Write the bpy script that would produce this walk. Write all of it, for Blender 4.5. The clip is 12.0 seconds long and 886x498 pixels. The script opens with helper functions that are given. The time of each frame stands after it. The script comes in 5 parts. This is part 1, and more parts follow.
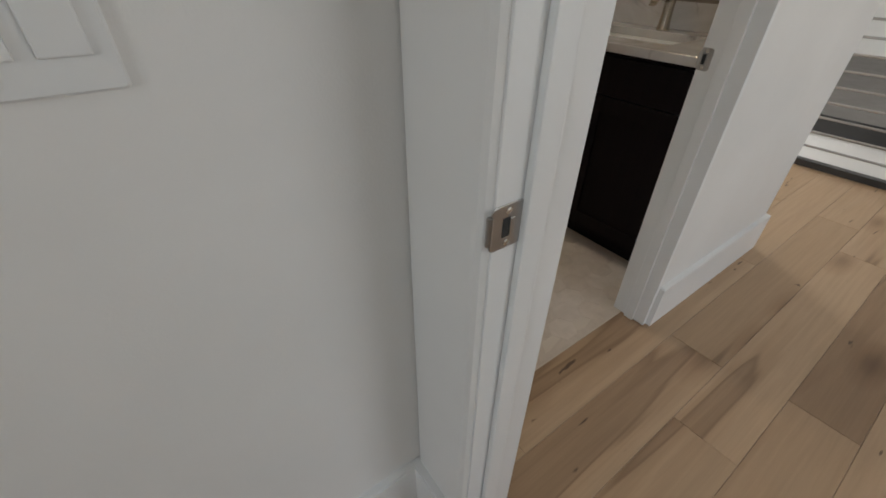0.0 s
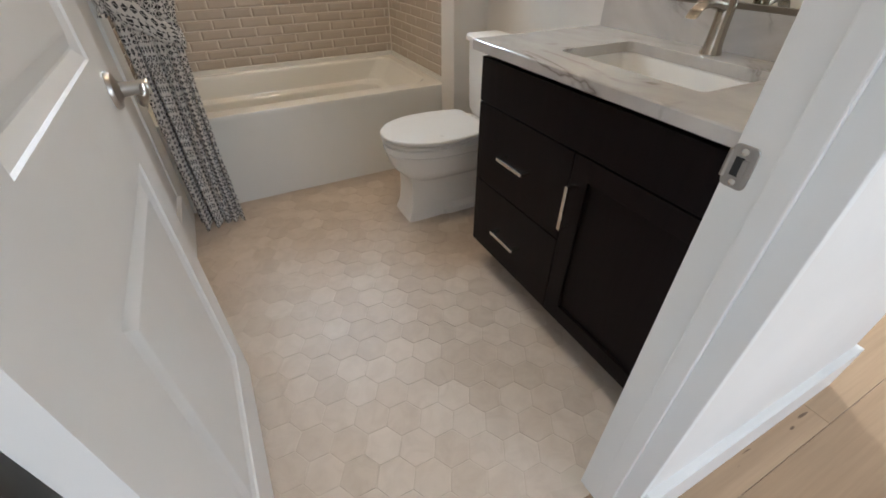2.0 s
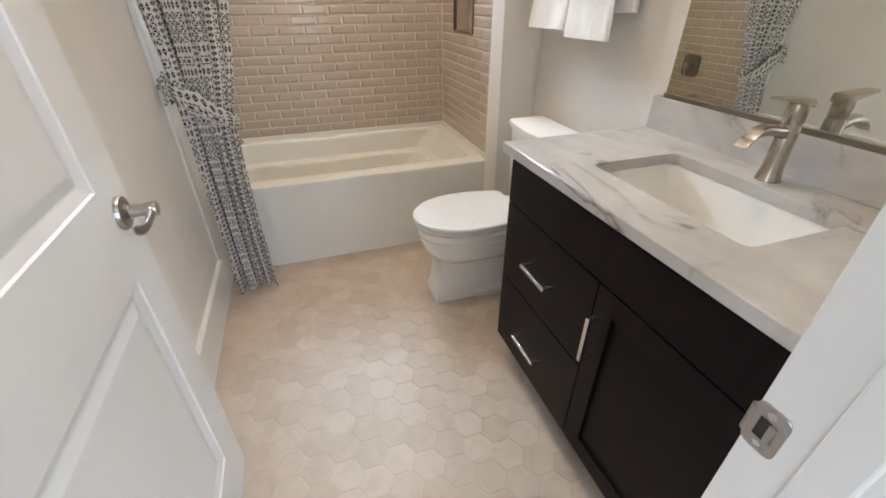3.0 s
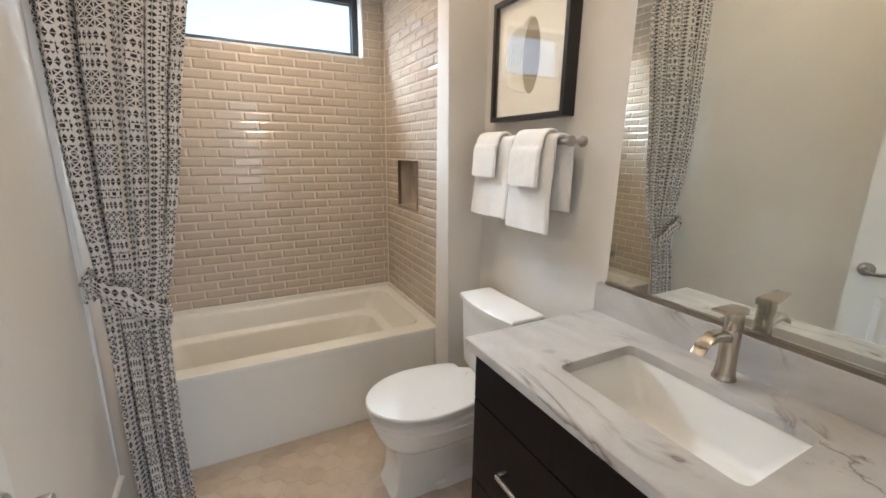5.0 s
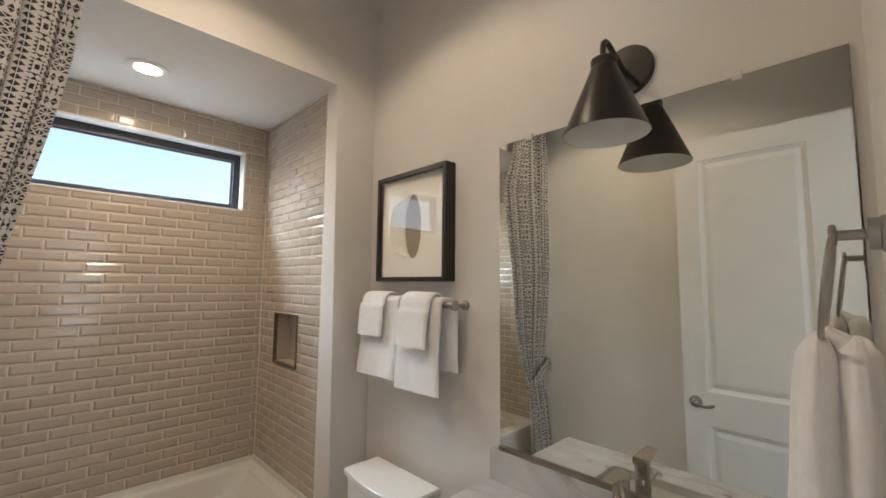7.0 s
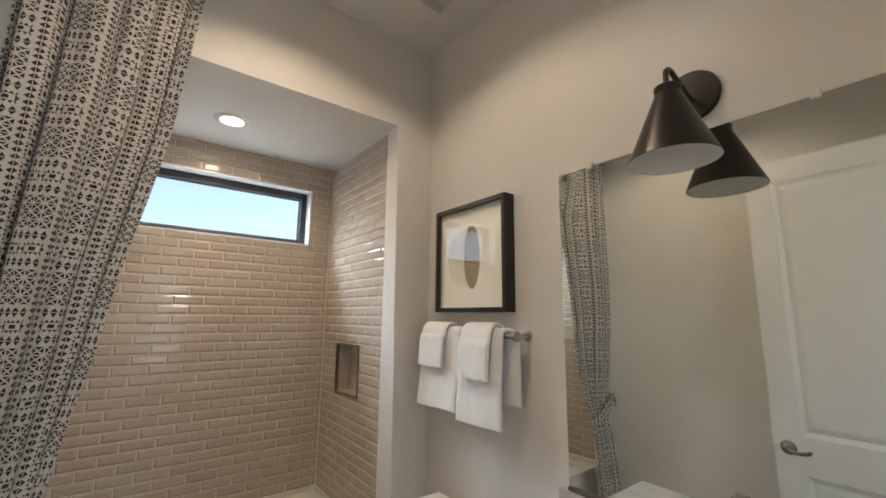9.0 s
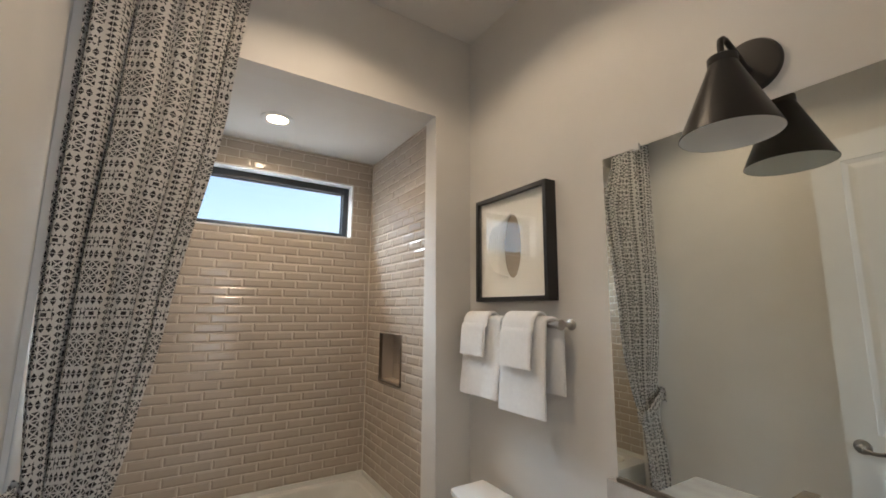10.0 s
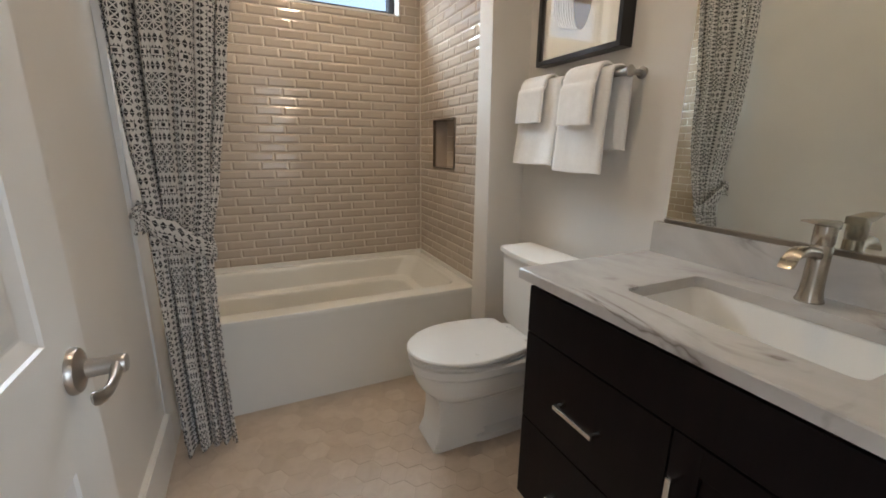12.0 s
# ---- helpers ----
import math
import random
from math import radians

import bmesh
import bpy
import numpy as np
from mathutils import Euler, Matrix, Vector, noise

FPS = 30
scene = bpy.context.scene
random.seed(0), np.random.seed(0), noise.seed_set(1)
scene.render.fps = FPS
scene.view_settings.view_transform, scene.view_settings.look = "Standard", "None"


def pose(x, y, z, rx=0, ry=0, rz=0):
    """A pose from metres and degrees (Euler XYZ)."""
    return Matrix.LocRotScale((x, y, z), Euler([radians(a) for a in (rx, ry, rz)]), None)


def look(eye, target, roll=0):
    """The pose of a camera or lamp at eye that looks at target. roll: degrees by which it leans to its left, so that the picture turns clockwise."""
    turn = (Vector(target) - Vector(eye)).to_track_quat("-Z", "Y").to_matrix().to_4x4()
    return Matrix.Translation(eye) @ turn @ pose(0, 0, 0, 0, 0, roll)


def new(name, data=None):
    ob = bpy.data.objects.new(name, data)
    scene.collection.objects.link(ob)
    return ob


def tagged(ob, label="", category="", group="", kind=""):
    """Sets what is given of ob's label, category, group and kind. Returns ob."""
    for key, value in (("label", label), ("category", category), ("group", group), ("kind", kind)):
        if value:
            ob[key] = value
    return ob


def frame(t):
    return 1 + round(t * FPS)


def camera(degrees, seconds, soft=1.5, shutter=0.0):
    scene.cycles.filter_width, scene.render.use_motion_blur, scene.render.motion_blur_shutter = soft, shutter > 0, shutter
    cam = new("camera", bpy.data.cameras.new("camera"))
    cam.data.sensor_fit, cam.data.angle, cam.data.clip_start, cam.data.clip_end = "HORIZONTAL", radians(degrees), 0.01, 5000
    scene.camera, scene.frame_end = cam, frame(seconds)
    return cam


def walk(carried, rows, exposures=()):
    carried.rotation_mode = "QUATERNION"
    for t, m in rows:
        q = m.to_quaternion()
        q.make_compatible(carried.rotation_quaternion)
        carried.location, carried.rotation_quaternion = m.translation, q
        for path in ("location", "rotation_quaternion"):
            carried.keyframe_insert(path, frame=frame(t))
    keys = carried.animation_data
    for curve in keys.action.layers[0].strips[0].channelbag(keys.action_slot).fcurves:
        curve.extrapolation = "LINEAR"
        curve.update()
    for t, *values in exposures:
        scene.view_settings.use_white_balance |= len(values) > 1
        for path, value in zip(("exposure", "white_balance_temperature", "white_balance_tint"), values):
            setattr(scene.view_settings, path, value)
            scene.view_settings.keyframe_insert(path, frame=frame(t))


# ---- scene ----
cam = camera(94.9, 12.0, soft=1.7)
METRES, EYE, TILT, LEAN, TURN = 1.85, 1.145, 0.0, 0.0, -36.4
EXPOSURES = [(0.0, 0.64, 6900, 10), (0.5, 0.82, 6950, 11), (1.0, 1.14, 6850, 11), (2.0, 1.62, 6250, 10), (3.0, 2.10, 6150, 10), (5.0, 1.93, 6200, 10), (6.0, 1.68, 6350, 10), (7.0, 1.38, 6350, 10), (9.0, 1.31, 6350, 10), (11.0, 1.20, 6250, 10), (12.0, 1.40, 6400, 10)]
ROWS = [
    (0.0, 0.0, 0.0, 0.0, 0.37, -35.71, -0.51),
    (0.5, 0.1004, 0.1045, -0.0166, -1.18, -37.23, -0.54),
    (1.0, 0.1838, 0.1897, -0.0001, 0.26, -38.19, -0.2),
    (1.5, 0.2213, 0.2751, 0.0101, 4.12, -38.41, 0.04),
    (2.0, 0.2192, 0.3632, 0.0072, 9.01, -37.63, 0.03),
    (2.5, 0.2302, 0.4231, 0.0319, 14.03, -35.45, 0.13),
    (3.0, 0.2602, 0.4704, 0.0743, 17.88, -31.8, 0.21),
    (5.0, 0.205, 0.5266, 0.1677, 8.97, -13.47, -0.64),
    (5.5, 0.1888, 0.5311, 0.1815, 2.78, -8.48, -0.74),
    (6.0, 0.1867, 0.5273, 0.2023, -2.67, -3.26, -0.74),
    (6.5, 0.1764, 0.5307, 0.2171, -6.4, 1.49, -0.62),
    (7.0, 0.18, 0.5321, 0.233, -8.0, 5.05, -0.56),
    (9.0, 0.1551, 0.5214, 0.2297, -1.06, 9.41, -0.61),
    (9.5, 0.1529, 0.5206, 0.2273, 1.87, 9.34, -0.61),
    (10.0, 0.1508, 0.5224, 0.2178, 4.43, 8.54, -0.55),
    (10.5, 0.1485, 0.5305, 0.1813, 6.65, 6.2, -0.5),
    (11.0, 0.1457, 0.5306, 0.1211, 8.54, 1.54, -0.46),
    (11.5, 0.1465, 0.5277, 0.083, 10.28, -6.27, -0.6),
    (12.0, 0.1513, 0.5154, 0.0529, 11.67, -14.27, -0.63),
]
walk(cam, [(t, pose(0, 0, EYE, TILT, LEAN, TURN) @ pose(METRES * x, METRES * y, METRES * z, 90 + pitch, roll, yaw)) for t, x, y, z, yaw, pitch, roll in ROWS],
     exposures=EXPOSURES)

# ---- world, sun and large lights ----
world = bpy.data.worlds.new("sky")
scene.world = world
world.use_nodes = True
wt = world.node_tree
sky = wt.nodes.new("ShaderNodeTexSky")
sky.sky_type = "NISHITA"
sky.sun_disc = False
sky.sun_elevation = radians(48)
sky.sun_rotation = radians(100)
sky.dust_density = 3.0
wt.links.new(sky.outputs["Color"], wt.nodes["Background"].inputs["Color"])
wt.nodes["Background"].inputs["Strength"].default_value = 0.15

SUN_EL, SUN_AZ = 48, 100
sun = new("sun", bpy.data.lights.new("sun", "SUN"))
sun.data.energy, sun.data.angle, sun.data.color = 3.0, radians(0.5), (1.0, 0.95, 0.88)
sun_dir = Vector((math.sin(radians(SUN_AZ)) * math.cos(radians(SUN_EL)), math.cos(radians(SUN_AZ)) * math.cos(radians(SUN_EL)), math.sin(radians(SUN_EL))))
sun.matrix_world = look(sun_dir * 30, (0, 0, 0))


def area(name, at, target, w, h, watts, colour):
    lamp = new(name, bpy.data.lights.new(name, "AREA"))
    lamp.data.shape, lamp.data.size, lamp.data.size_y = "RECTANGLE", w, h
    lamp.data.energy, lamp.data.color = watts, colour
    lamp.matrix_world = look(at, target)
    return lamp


def spot(name, at, watts, colour, angle, size, blend=0.6):
    lamp = new(name, bpy.data.lights.new(name, "SPOT"))
    lamp.data.energy, lamp.data.color = watts, colour
    lamp.data.spot_size, lamp.data.spot_blend, lamp.data.shadow_soft_size = radians(angle), blend, size
    lamp.matrix_world = look(at, (at[0], at[1], at[2] - 1))
    return lamp


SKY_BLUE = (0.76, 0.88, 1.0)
WARM = (1.0, 0.77, 0.53)
BATH_CAN = (1.20, 1.68)
TUB_CAN = (1.14, 2.93)
# added lamp outside, above the sightline, strengthens the sky light through the tub window
area("bath_window_sky_boost", (1.10, 4.35, 3.08), (1.35, 2.0, 1.1), 2.2, 0.7, 70, (0.70, 0.86, 1.0))
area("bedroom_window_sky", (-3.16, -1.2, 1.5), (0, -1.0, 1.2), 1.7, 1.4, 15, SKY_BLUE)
# fill lamp in an opening added out of view to light the hall
area("hall_added_daylight", (1.9, -2.28, 1.5), (1.9, 0, 1.0), 1.7, 1.6, 11, (0.78, 0.89, 1.0))
# strong fill lamp, added out of view to brighten the stairwell walls
area("stair_wall_fill", (4.3, 3.96, 1.0), (4.3, 0, 0.0), 1.3, 1.8, 110, (0.86, 0.93, 1.0))
spot("bath_can_lamp", (BATH_CAN[0], BATH_CAN[1], 3.085), 12.0, WARM, 142, 0.06, 0.35)
spot("tub_can_lamp", (TUB_CAN[0], TUB_CAN[1], 2.585), 9.5, (1.0, 0.79, 0.56), 160, 0.055)


# ---- materials ----
def material(name):
    m = bpy.data.materials.new(name)
    m.use_nodes = True
    return m, m.node_tree, m.node_tree.nodes["Principled BSDF"]


def node(nt, kind, **values):
    n = nt.nodes.new(kind)
    for key, value in values.items():
        n.inputs[key].default_value = value
    return n


def ramp(nt, source, stops):
    r = nt.nodes.new("ShaderNodeValToRGB")
    while len(r.color_ramp.elements) < len(stops):
        r.color_ramp.elements.new(0.5)
    for e, (p, c) in zip(r.color_ramp.elements, stops):
        e.position, e.color = p, (*c, 1.0)
    nt.links.new(source, r.inputs["Fac"])
    return r.outputs["Color"]


def texture_space(nt, scale=(1, 1, 1), space="Object"):
    co = nt.nodes.new("ShaderNodeTexCoord")
    mp = nt.nodes.new("ShaderNodeMapping")
    mp.inputs["Scale"].default_value = scale
    nt.links.new(co.outputs[space], mp.inputs["Vector"])
    return mp.outputs["Vector"]


def world_space(nt, scale=(1, 1, 1)):
    co = nt.nodes.new("ShaderNodeNewGeometry")
    mp = nt.nodes.new("ShaderNodeMapping")
    mp.inputs["Scale"].default_value = scale
    nt.links.new(co.outputs["Position"], mp.inputs["Vector"])
    return mp.outputs["Vector"]


def noise_tex(nt, vec, scale, detail=3.0, rough=0.5, distortion=0.0):
    n = node(nt, "ShaderNodeTexNoise", Scale=scale, Detail=detail, Roughness=rough, Distortion=distortion)
    nt.links.new(vec, n.inputs["Vector"])
    return n.outputs["Fac"]


def bump(nt, bsdf, height, strength, distance=0.002):
    b = node(nt, "ShaderNodeBump", Strength=strength, Distance=distance)
    nt.links.new(height, b.inputs["Height"])
    nt.links.new(b.outputs["Normal"], bsdf.inputs["Normal"])


def mix(nt, fac, a, b, blend="MIX"):
    m = nt.nodes.new("ShaderNodeMix")
    m.data_type, m.blend_type = "RGBA", blend
    for sock, v in (("Factor", fac),):
        if isinstance(v, (int, float)):
            m.inputs[0].default_value = v
        else:
            nt.links.new(v, m.inputs[0])
    for i, v in ((6, a), (7, b)):
        if isinstance(v, tuple):
            m.inputs[i].default_value = (*v, 1.0)
        else:
            nt.links.new(v, m.inputs[i])
    return m.outputs[2]


def painted(name, colour, rough, grain=180.0, strength=0.12, spread=0.04):
    """Paint or enamel: faint large mottling, fine relief."""
    m, nt, b = material(name)
    v = world_space(nt)
    lo = tuple(c * (1 - spread) for c in colour)
    hi = tuple(min(1, c * (1 + spread)) for c in colour)
    col = ramp(nt, noise_tex(nt, v, 2.3, 4), [(0.3, lo), (0.7, hi)])
    nt.links.new(col, b.inputs["Base Color"])
    r = node(nt, "ShaderNodeMapRange", **{"To Min": max(0.02, rough - 0.06), "To Max": min(1, rough + 0.06)})
    nt.links.new(noise_tex(nt, v, 9, 3), r.inputs["Value"])
    nt.links.new(r.outputs["Result"], b.inputs["Roughness"])
    bump(nt, b, noise_tex(nt, v, grain, 2), strength, 0.001)
    return m


def metal(name, colour, rough, streak=(400, 400, 12)):
    m, nt, b = material(name)
    v = world_space(nt, streak)
    b.inputs["Metallic"].default_value = 1.0
    nt.links.new(ramp(nt, noise_tex(nt, v, 1.0, 2), [(0.3, tuple(c * 0.96 for c in colour)), (0.7, colour)]), b.inputs["Base Color"])
    r = node(nt, "ShaderNodeMapRange", **{"To Min": rough * 0.92, "To Max": rough * 1.1})
    nt.links.new(noise_tex(nt, v, 0.6, 2), r.inputs["Value"])
    nt.links.new(r.outputs["Result"], b.inputs["Roughness"])
    return m


WALL = painted("wall_paint", (0.76, 0.735, 0.70), 0.55, 260, 0.25)
CEIL = painted("ceiling_paint", (0.78, 0.765, 0.74), 0.8, 220, 0.3)
TRIM = painted("trim_paint", (0.78, 0.77, 0.75), 0.34, 120, 0.06)
CERAMIC = painted("white_ceramic", (0.86, 0.85, 0.825), 0.07, 30, 0.0, 0.015)
ACRYLIC = painted("tub_acrylic", (0.80, 0.79, 0.745), 0.13, 30, 0.02, 0.02)
GROUT = painted("pale_grout", (0.76, 0.70, 0.62), 0.85, 300, 0.3)
FLOOR_GROUT = painted("floor_grout", (0.575, 0.49, 0.40), 0.9, 300, 0.3)
NICKEL = metal("brushed_nickel", (0.43, 0.41, 0.39), 0.30)
CHAMPAGNE = metal("satin_bronze_nickel", (0.47, 0.42, 0.36), 0.26)
STEEL_PULL = metal("satin_steel", (0.66, 0.64, 0.61), 0.22)
BRONZE = painted("dark_bronze_metal", (0.022, 0.019, 0.017), 0.32, 200, 0.05, 0.2)
BLACK = painted("black_frame_paint", (0.012, 0.012, 0.014), 0.33, 200, 0.05, 0.2)
WINDOW_FRAME = painted("dark_window_frame", (0.03, 0.033, 0.04), 0.4, 200, 0.05, 0.2)
SHADE_IN = painted("white_shade_enamel", (0.80, 0.80, 0.78), 0.35, 100, 0.0, 0.02)
ROD = metal("satin_grey_rod", (0.42, 0.40, 0.38), 0.35)
RAIL = painted("charcoal_rail_metal", (0.035, 0.033, 0.032), 0.35, 200, 0.05, 0.2)
PLASTIC = painted("white_plastic", (0.75, 0.74, 0.72), 0.3, 60, 0.0, 0.02)
DARK_TRIM = metal("brown_metal_trim", (0.27, 0.235, 0.20), 0.34)
GREY_FLOOR = painted("grey_brown_floor", (0.13, 0.115, 0.105), 0.45, 40, 0.1, 0.15)
# near-black: shade of latch hole and vent put in as colour; also slabs under planks
DARK = painted("recess_shade_and_subfloor", (0.02, 0.02, 0.02), 0.7, 60, 0.0, 0.1)
MAT_BOARD = painted("mat_board", (0.85, 0.845, 0.83), 0.8, 500, 0.2, 0.02)
TAUPE = painted("taupe_paper", (0.30, 0.255, 0.21), 0.8, 500, 0.3, 0.08)


def espresso():
    m, nt, b = material("espresso_wood")
    v = world_space(nt, (60, 60, 3))
    col = ramp(nt, noise_tex(nt, v, 1.0, 5, 0.6), [(0.25, (0.004, 0.0022, 0.0026)), (0.75, (0.0085, 0.0046, 0.005))])
    nt.links.new(col, b.inputs["Base Color"])
    b.inputs["Roughness"].default_value = 0.42
    b.inputs["Specular IOR Level"].default_value = 0.12
    bump(nt, b, noise_tex(nt, v, 2.0, 3), 0.06, 0.001)
    return m


def quartz():
    """Pale grey stone with fine wandering veins."""
    m, nt, b = material("veined_quartz")
    v = world_space(nt, (1.7, 1.0, 1.3))
    cloud = ramp(nt, noise_tex(nt, v, 3.5, 5, 0.6, 0.6), [(0.3, (0.455, 0.435, 0.42)), (0.68, (0.61, 0.59, 0.57))])
    warp = noise_tex(nt, v, 1.5, 5, 0.58, 1.3)
    line = node(nt, "ShaderNodeMath")
    line.operation = "SUBTRACT"
    line.inputs[1].default_value = 0.5
    nt.links.new(warp, line.inputs[0])
    ab = nt.nodes.new("ShaderNodeMath")
    ab.operation = "ABSOLUTE"
    nt.links.new(line.outputs[0], ab.inputs[0])
    vein = ramp(nt, ab.outputs[0], [(0.0, (0.42, 0.38, 0.36)), (0.007, (0.74, 0.71, 0.69)), (0.024, (1, 1, 1))])
    where = ramp(nt, noise_tex(nt, v, 2.2, 2), [(0.42, (0, 0, 0)), (0.58, (1, 1, 1))])
    masked = mix(nt, where, (1.0, 1.0, 1.0), vein)
    nt.links.new(mix(nt, 1.0, cloud, masked, "MULTIPLY"), b.inputs["Base Color"])
    b.inputs["Roughness"].default_value = 0.13
    return m


def marble_hex():
    m, nt, b = material("cream_marble")
    info = nt.nodes.new("ShaderNodeObjectInfo")
    v = world_space(nt)
    base = ramp(nt, info.outputs["Random"], [(0.0, (0.54, 0.45, 0.365)), (0.5, (0.575, 0.48, 0.395)), (1.0, (0.62, 0.53, 0.445))])
    cloud = ramp(nt, noise_tex(nt, v, 14, 5, 0.6, 1.0), [(0.28, (0.88, 0.86, 0.84)), (0.6, (1, 1, 1))])
    nt.links.new(mix(nt, 1.0, base, cloud, "MULTIPLY"), b.inputs["Base Color"])
    r = node(nt, "ShaderNodeMapRange", **{"To Min": 0.30, "To Max": 0.5})
    nt.links.new(noise_tex(nt, v, 30, 3), r.inputs["Value"])
    nt.links.new(r.outputs["Result"], b.inputs["Roughness"])
    return m


def glazed_tile():
    m, nt, b = material("beige_glazed_tile")
    info = nt.nodes.new("ShaderNodeObjectInfo")
    isl = nt.nodes.new("ShaderNodeNewGeometry")
    add = nt.nodes.new("ShaderNodeMath")
    add.operation = "ADD"
    nt.links.new(info.outputs["Random"], add.inputs[0])
    nt.links.new(isl.outputs["Random Per Island"], add.inputs[1])
    fr = nt.nodes.new("ShaderNodeMath")
    fr.operation = "FRACT"
    nt.links.new(add.outputs[0], fr.inputs[0])
    nt.links.new(ramp(nt, fr.outputs[0], [(0.0, (0.485, 0.415, 0.345)), (0.6, (0.51, 0.44, 0.365)), (1.0, (0.535, 0.46, 0.385))]), b.inputs["Base Color"])
    b.inputs["Roughness"].default_value = 0.13
    bump(nt, b, noise_tex(nt, world_space(nt), 22, 2), 0.06, 0.002)
    return m


def oak():
    """Wide rustic planks: long grain, dark mineral streaks, knots, cracks; each plank its own tone."""
    m, nt, b = material("rustic_oak")
    info = nt.nodes.new("ShaderNodeObjectInfo")
    shift = nt.nodes.new("ShaderNodeVectorMath")
    shift.operation = "SCALE"
    shift.inputs[0].default_value = (37.0, 11.0, 5.0)
    nt.links.new(info.outputs["Random"], shift.inputs["Scale"])
    vec = nt.nodes.new("ShaderNodeVectorMath")
    vec.operation = "ADD"
    nt.links.new(world_space(nt), vec.inputs[0])
    nt.links.new(shift.outputs[0], vec.inputs[1])

    def stretched(sx, sy):
        mp = nt.nodes.new("ShaderNodeMapping")
        mp.inputs["Scale"].default_value = (sx, sy, 1)
        nt.links.new(vec.outputs[0], mp.inputs["Vector"])
        return mp.outputs["Vector"]

    tone = ramp(nt, info.outputs["Random"], [(0.0, (0.375, 0.25, 0.15)), (0.35, (0.41, 0.278, 0.170)), (0.7, (0.435, 0.30, 0.188)), (1.0, (0.39, 0.262, 0.158))])
    grain = ramp(nt, noise_tex(nt, stretched(1.6, 42), 1.6, 6, 0.65, 0.4), [(0.25, (0.86, 0.84, 0.82)), (0.65, (1.04, 1.03, 1.02))])
    # heart streaks: long greyed bands with a dark, wandering rim
    heart = noise_tex(nt, stretched(0.36, 4.4), 1.0, 3, 0.48, 0.3)
    streak = ramp(nt, heart, [(0.48, (1, 1, 1)), (0.545, (0.90, 0.87, 0.84)), (0.562, (0.56, 0.51, 0.47)), (0.59, (0.74, 0.70, 0.67)), (0.72, (0.62, 0.58, 0.55))])
    vor = node(nt, "ShaderNodeTexVoronoi", Scale=1.0)
    nt.links.new(stretched(1.7, 4.4), vor.inputs["Vector"])
    knot = ramp(nt, vor.outputs["Distance"], [(0.0, (0.08, 0.06, 0.05)), (0.065, (0.20, 0.16, 0.14)), (0.085, (0.58, 0.53, 0.49)), (0.18, (0.84, 0.80, 0.77)), (0.32, (1, 1, 1))])
    crack = ramp(nt, noise_tex(nt, stretched(7, 30), 1.0, 2, 0.5, 0.4), [(0.255, (0.22, 0.18, 0.16)), (0.285, (1, 1, 1))])
    c = mix(nt, 1.0, tone, grain, "MULTIPLY")
    c = mix(nt, 1.0, c, streak, "MULTIPLY")
    c = mix(nt, 1.0, c, knot, "MULTIPLY")
    c = mix(nt, 0.85, c, crack, "MULTIPLY")
    nt.links.new(c, b.inputs["Base Color"])
    r = node(nt, "ShaderNodeMapRange", **{"To Min": 0.36, "To Max": 0.55})
    nt.links.new(noise_tex(nt, stretched(3, 20), 1.0, 3), r.inputs["Value"])
    nt.links.new(r.outputs["Result"], b.inputs["Roughness"])
    bump(nt, b, noise_tex(nt, stretched(4, 90), 1.0, 4), 0.15, 0.001)
    return m


def terry():
    m, nt, b = material("white_terry_cloth")
    v = world_space(nt)
    nt.links.new(ramp(nt, noise_tex(nt, v, 60, 3), [(0.3, (0.87, 0.865, 0.86)), (0.7, (0.91, 0.905, 0.90))]), b.inputs["Base Color"])
    b.inputs["Roughness"].default_value = 0.95
    b.inputs["Sheen Weight"].default_value = 0.3
    bump(nt, b, noise_tex(nt, v, 420, 2, 0.7), 0.3, 0.0012)
    return m


def calc(nt, op, a, b=0.0, c=0.0):
    n = nt.nodes.new("ShaderNodeMath")
    n.operation = op
    for i, v in enumerate((a, b, c)):
        if isinstance(v, (int, float)):
            n.inputs[i].default_value = v
        else:
            nt.links.new(v, n.inputs[i])
    return n.outputs[0]


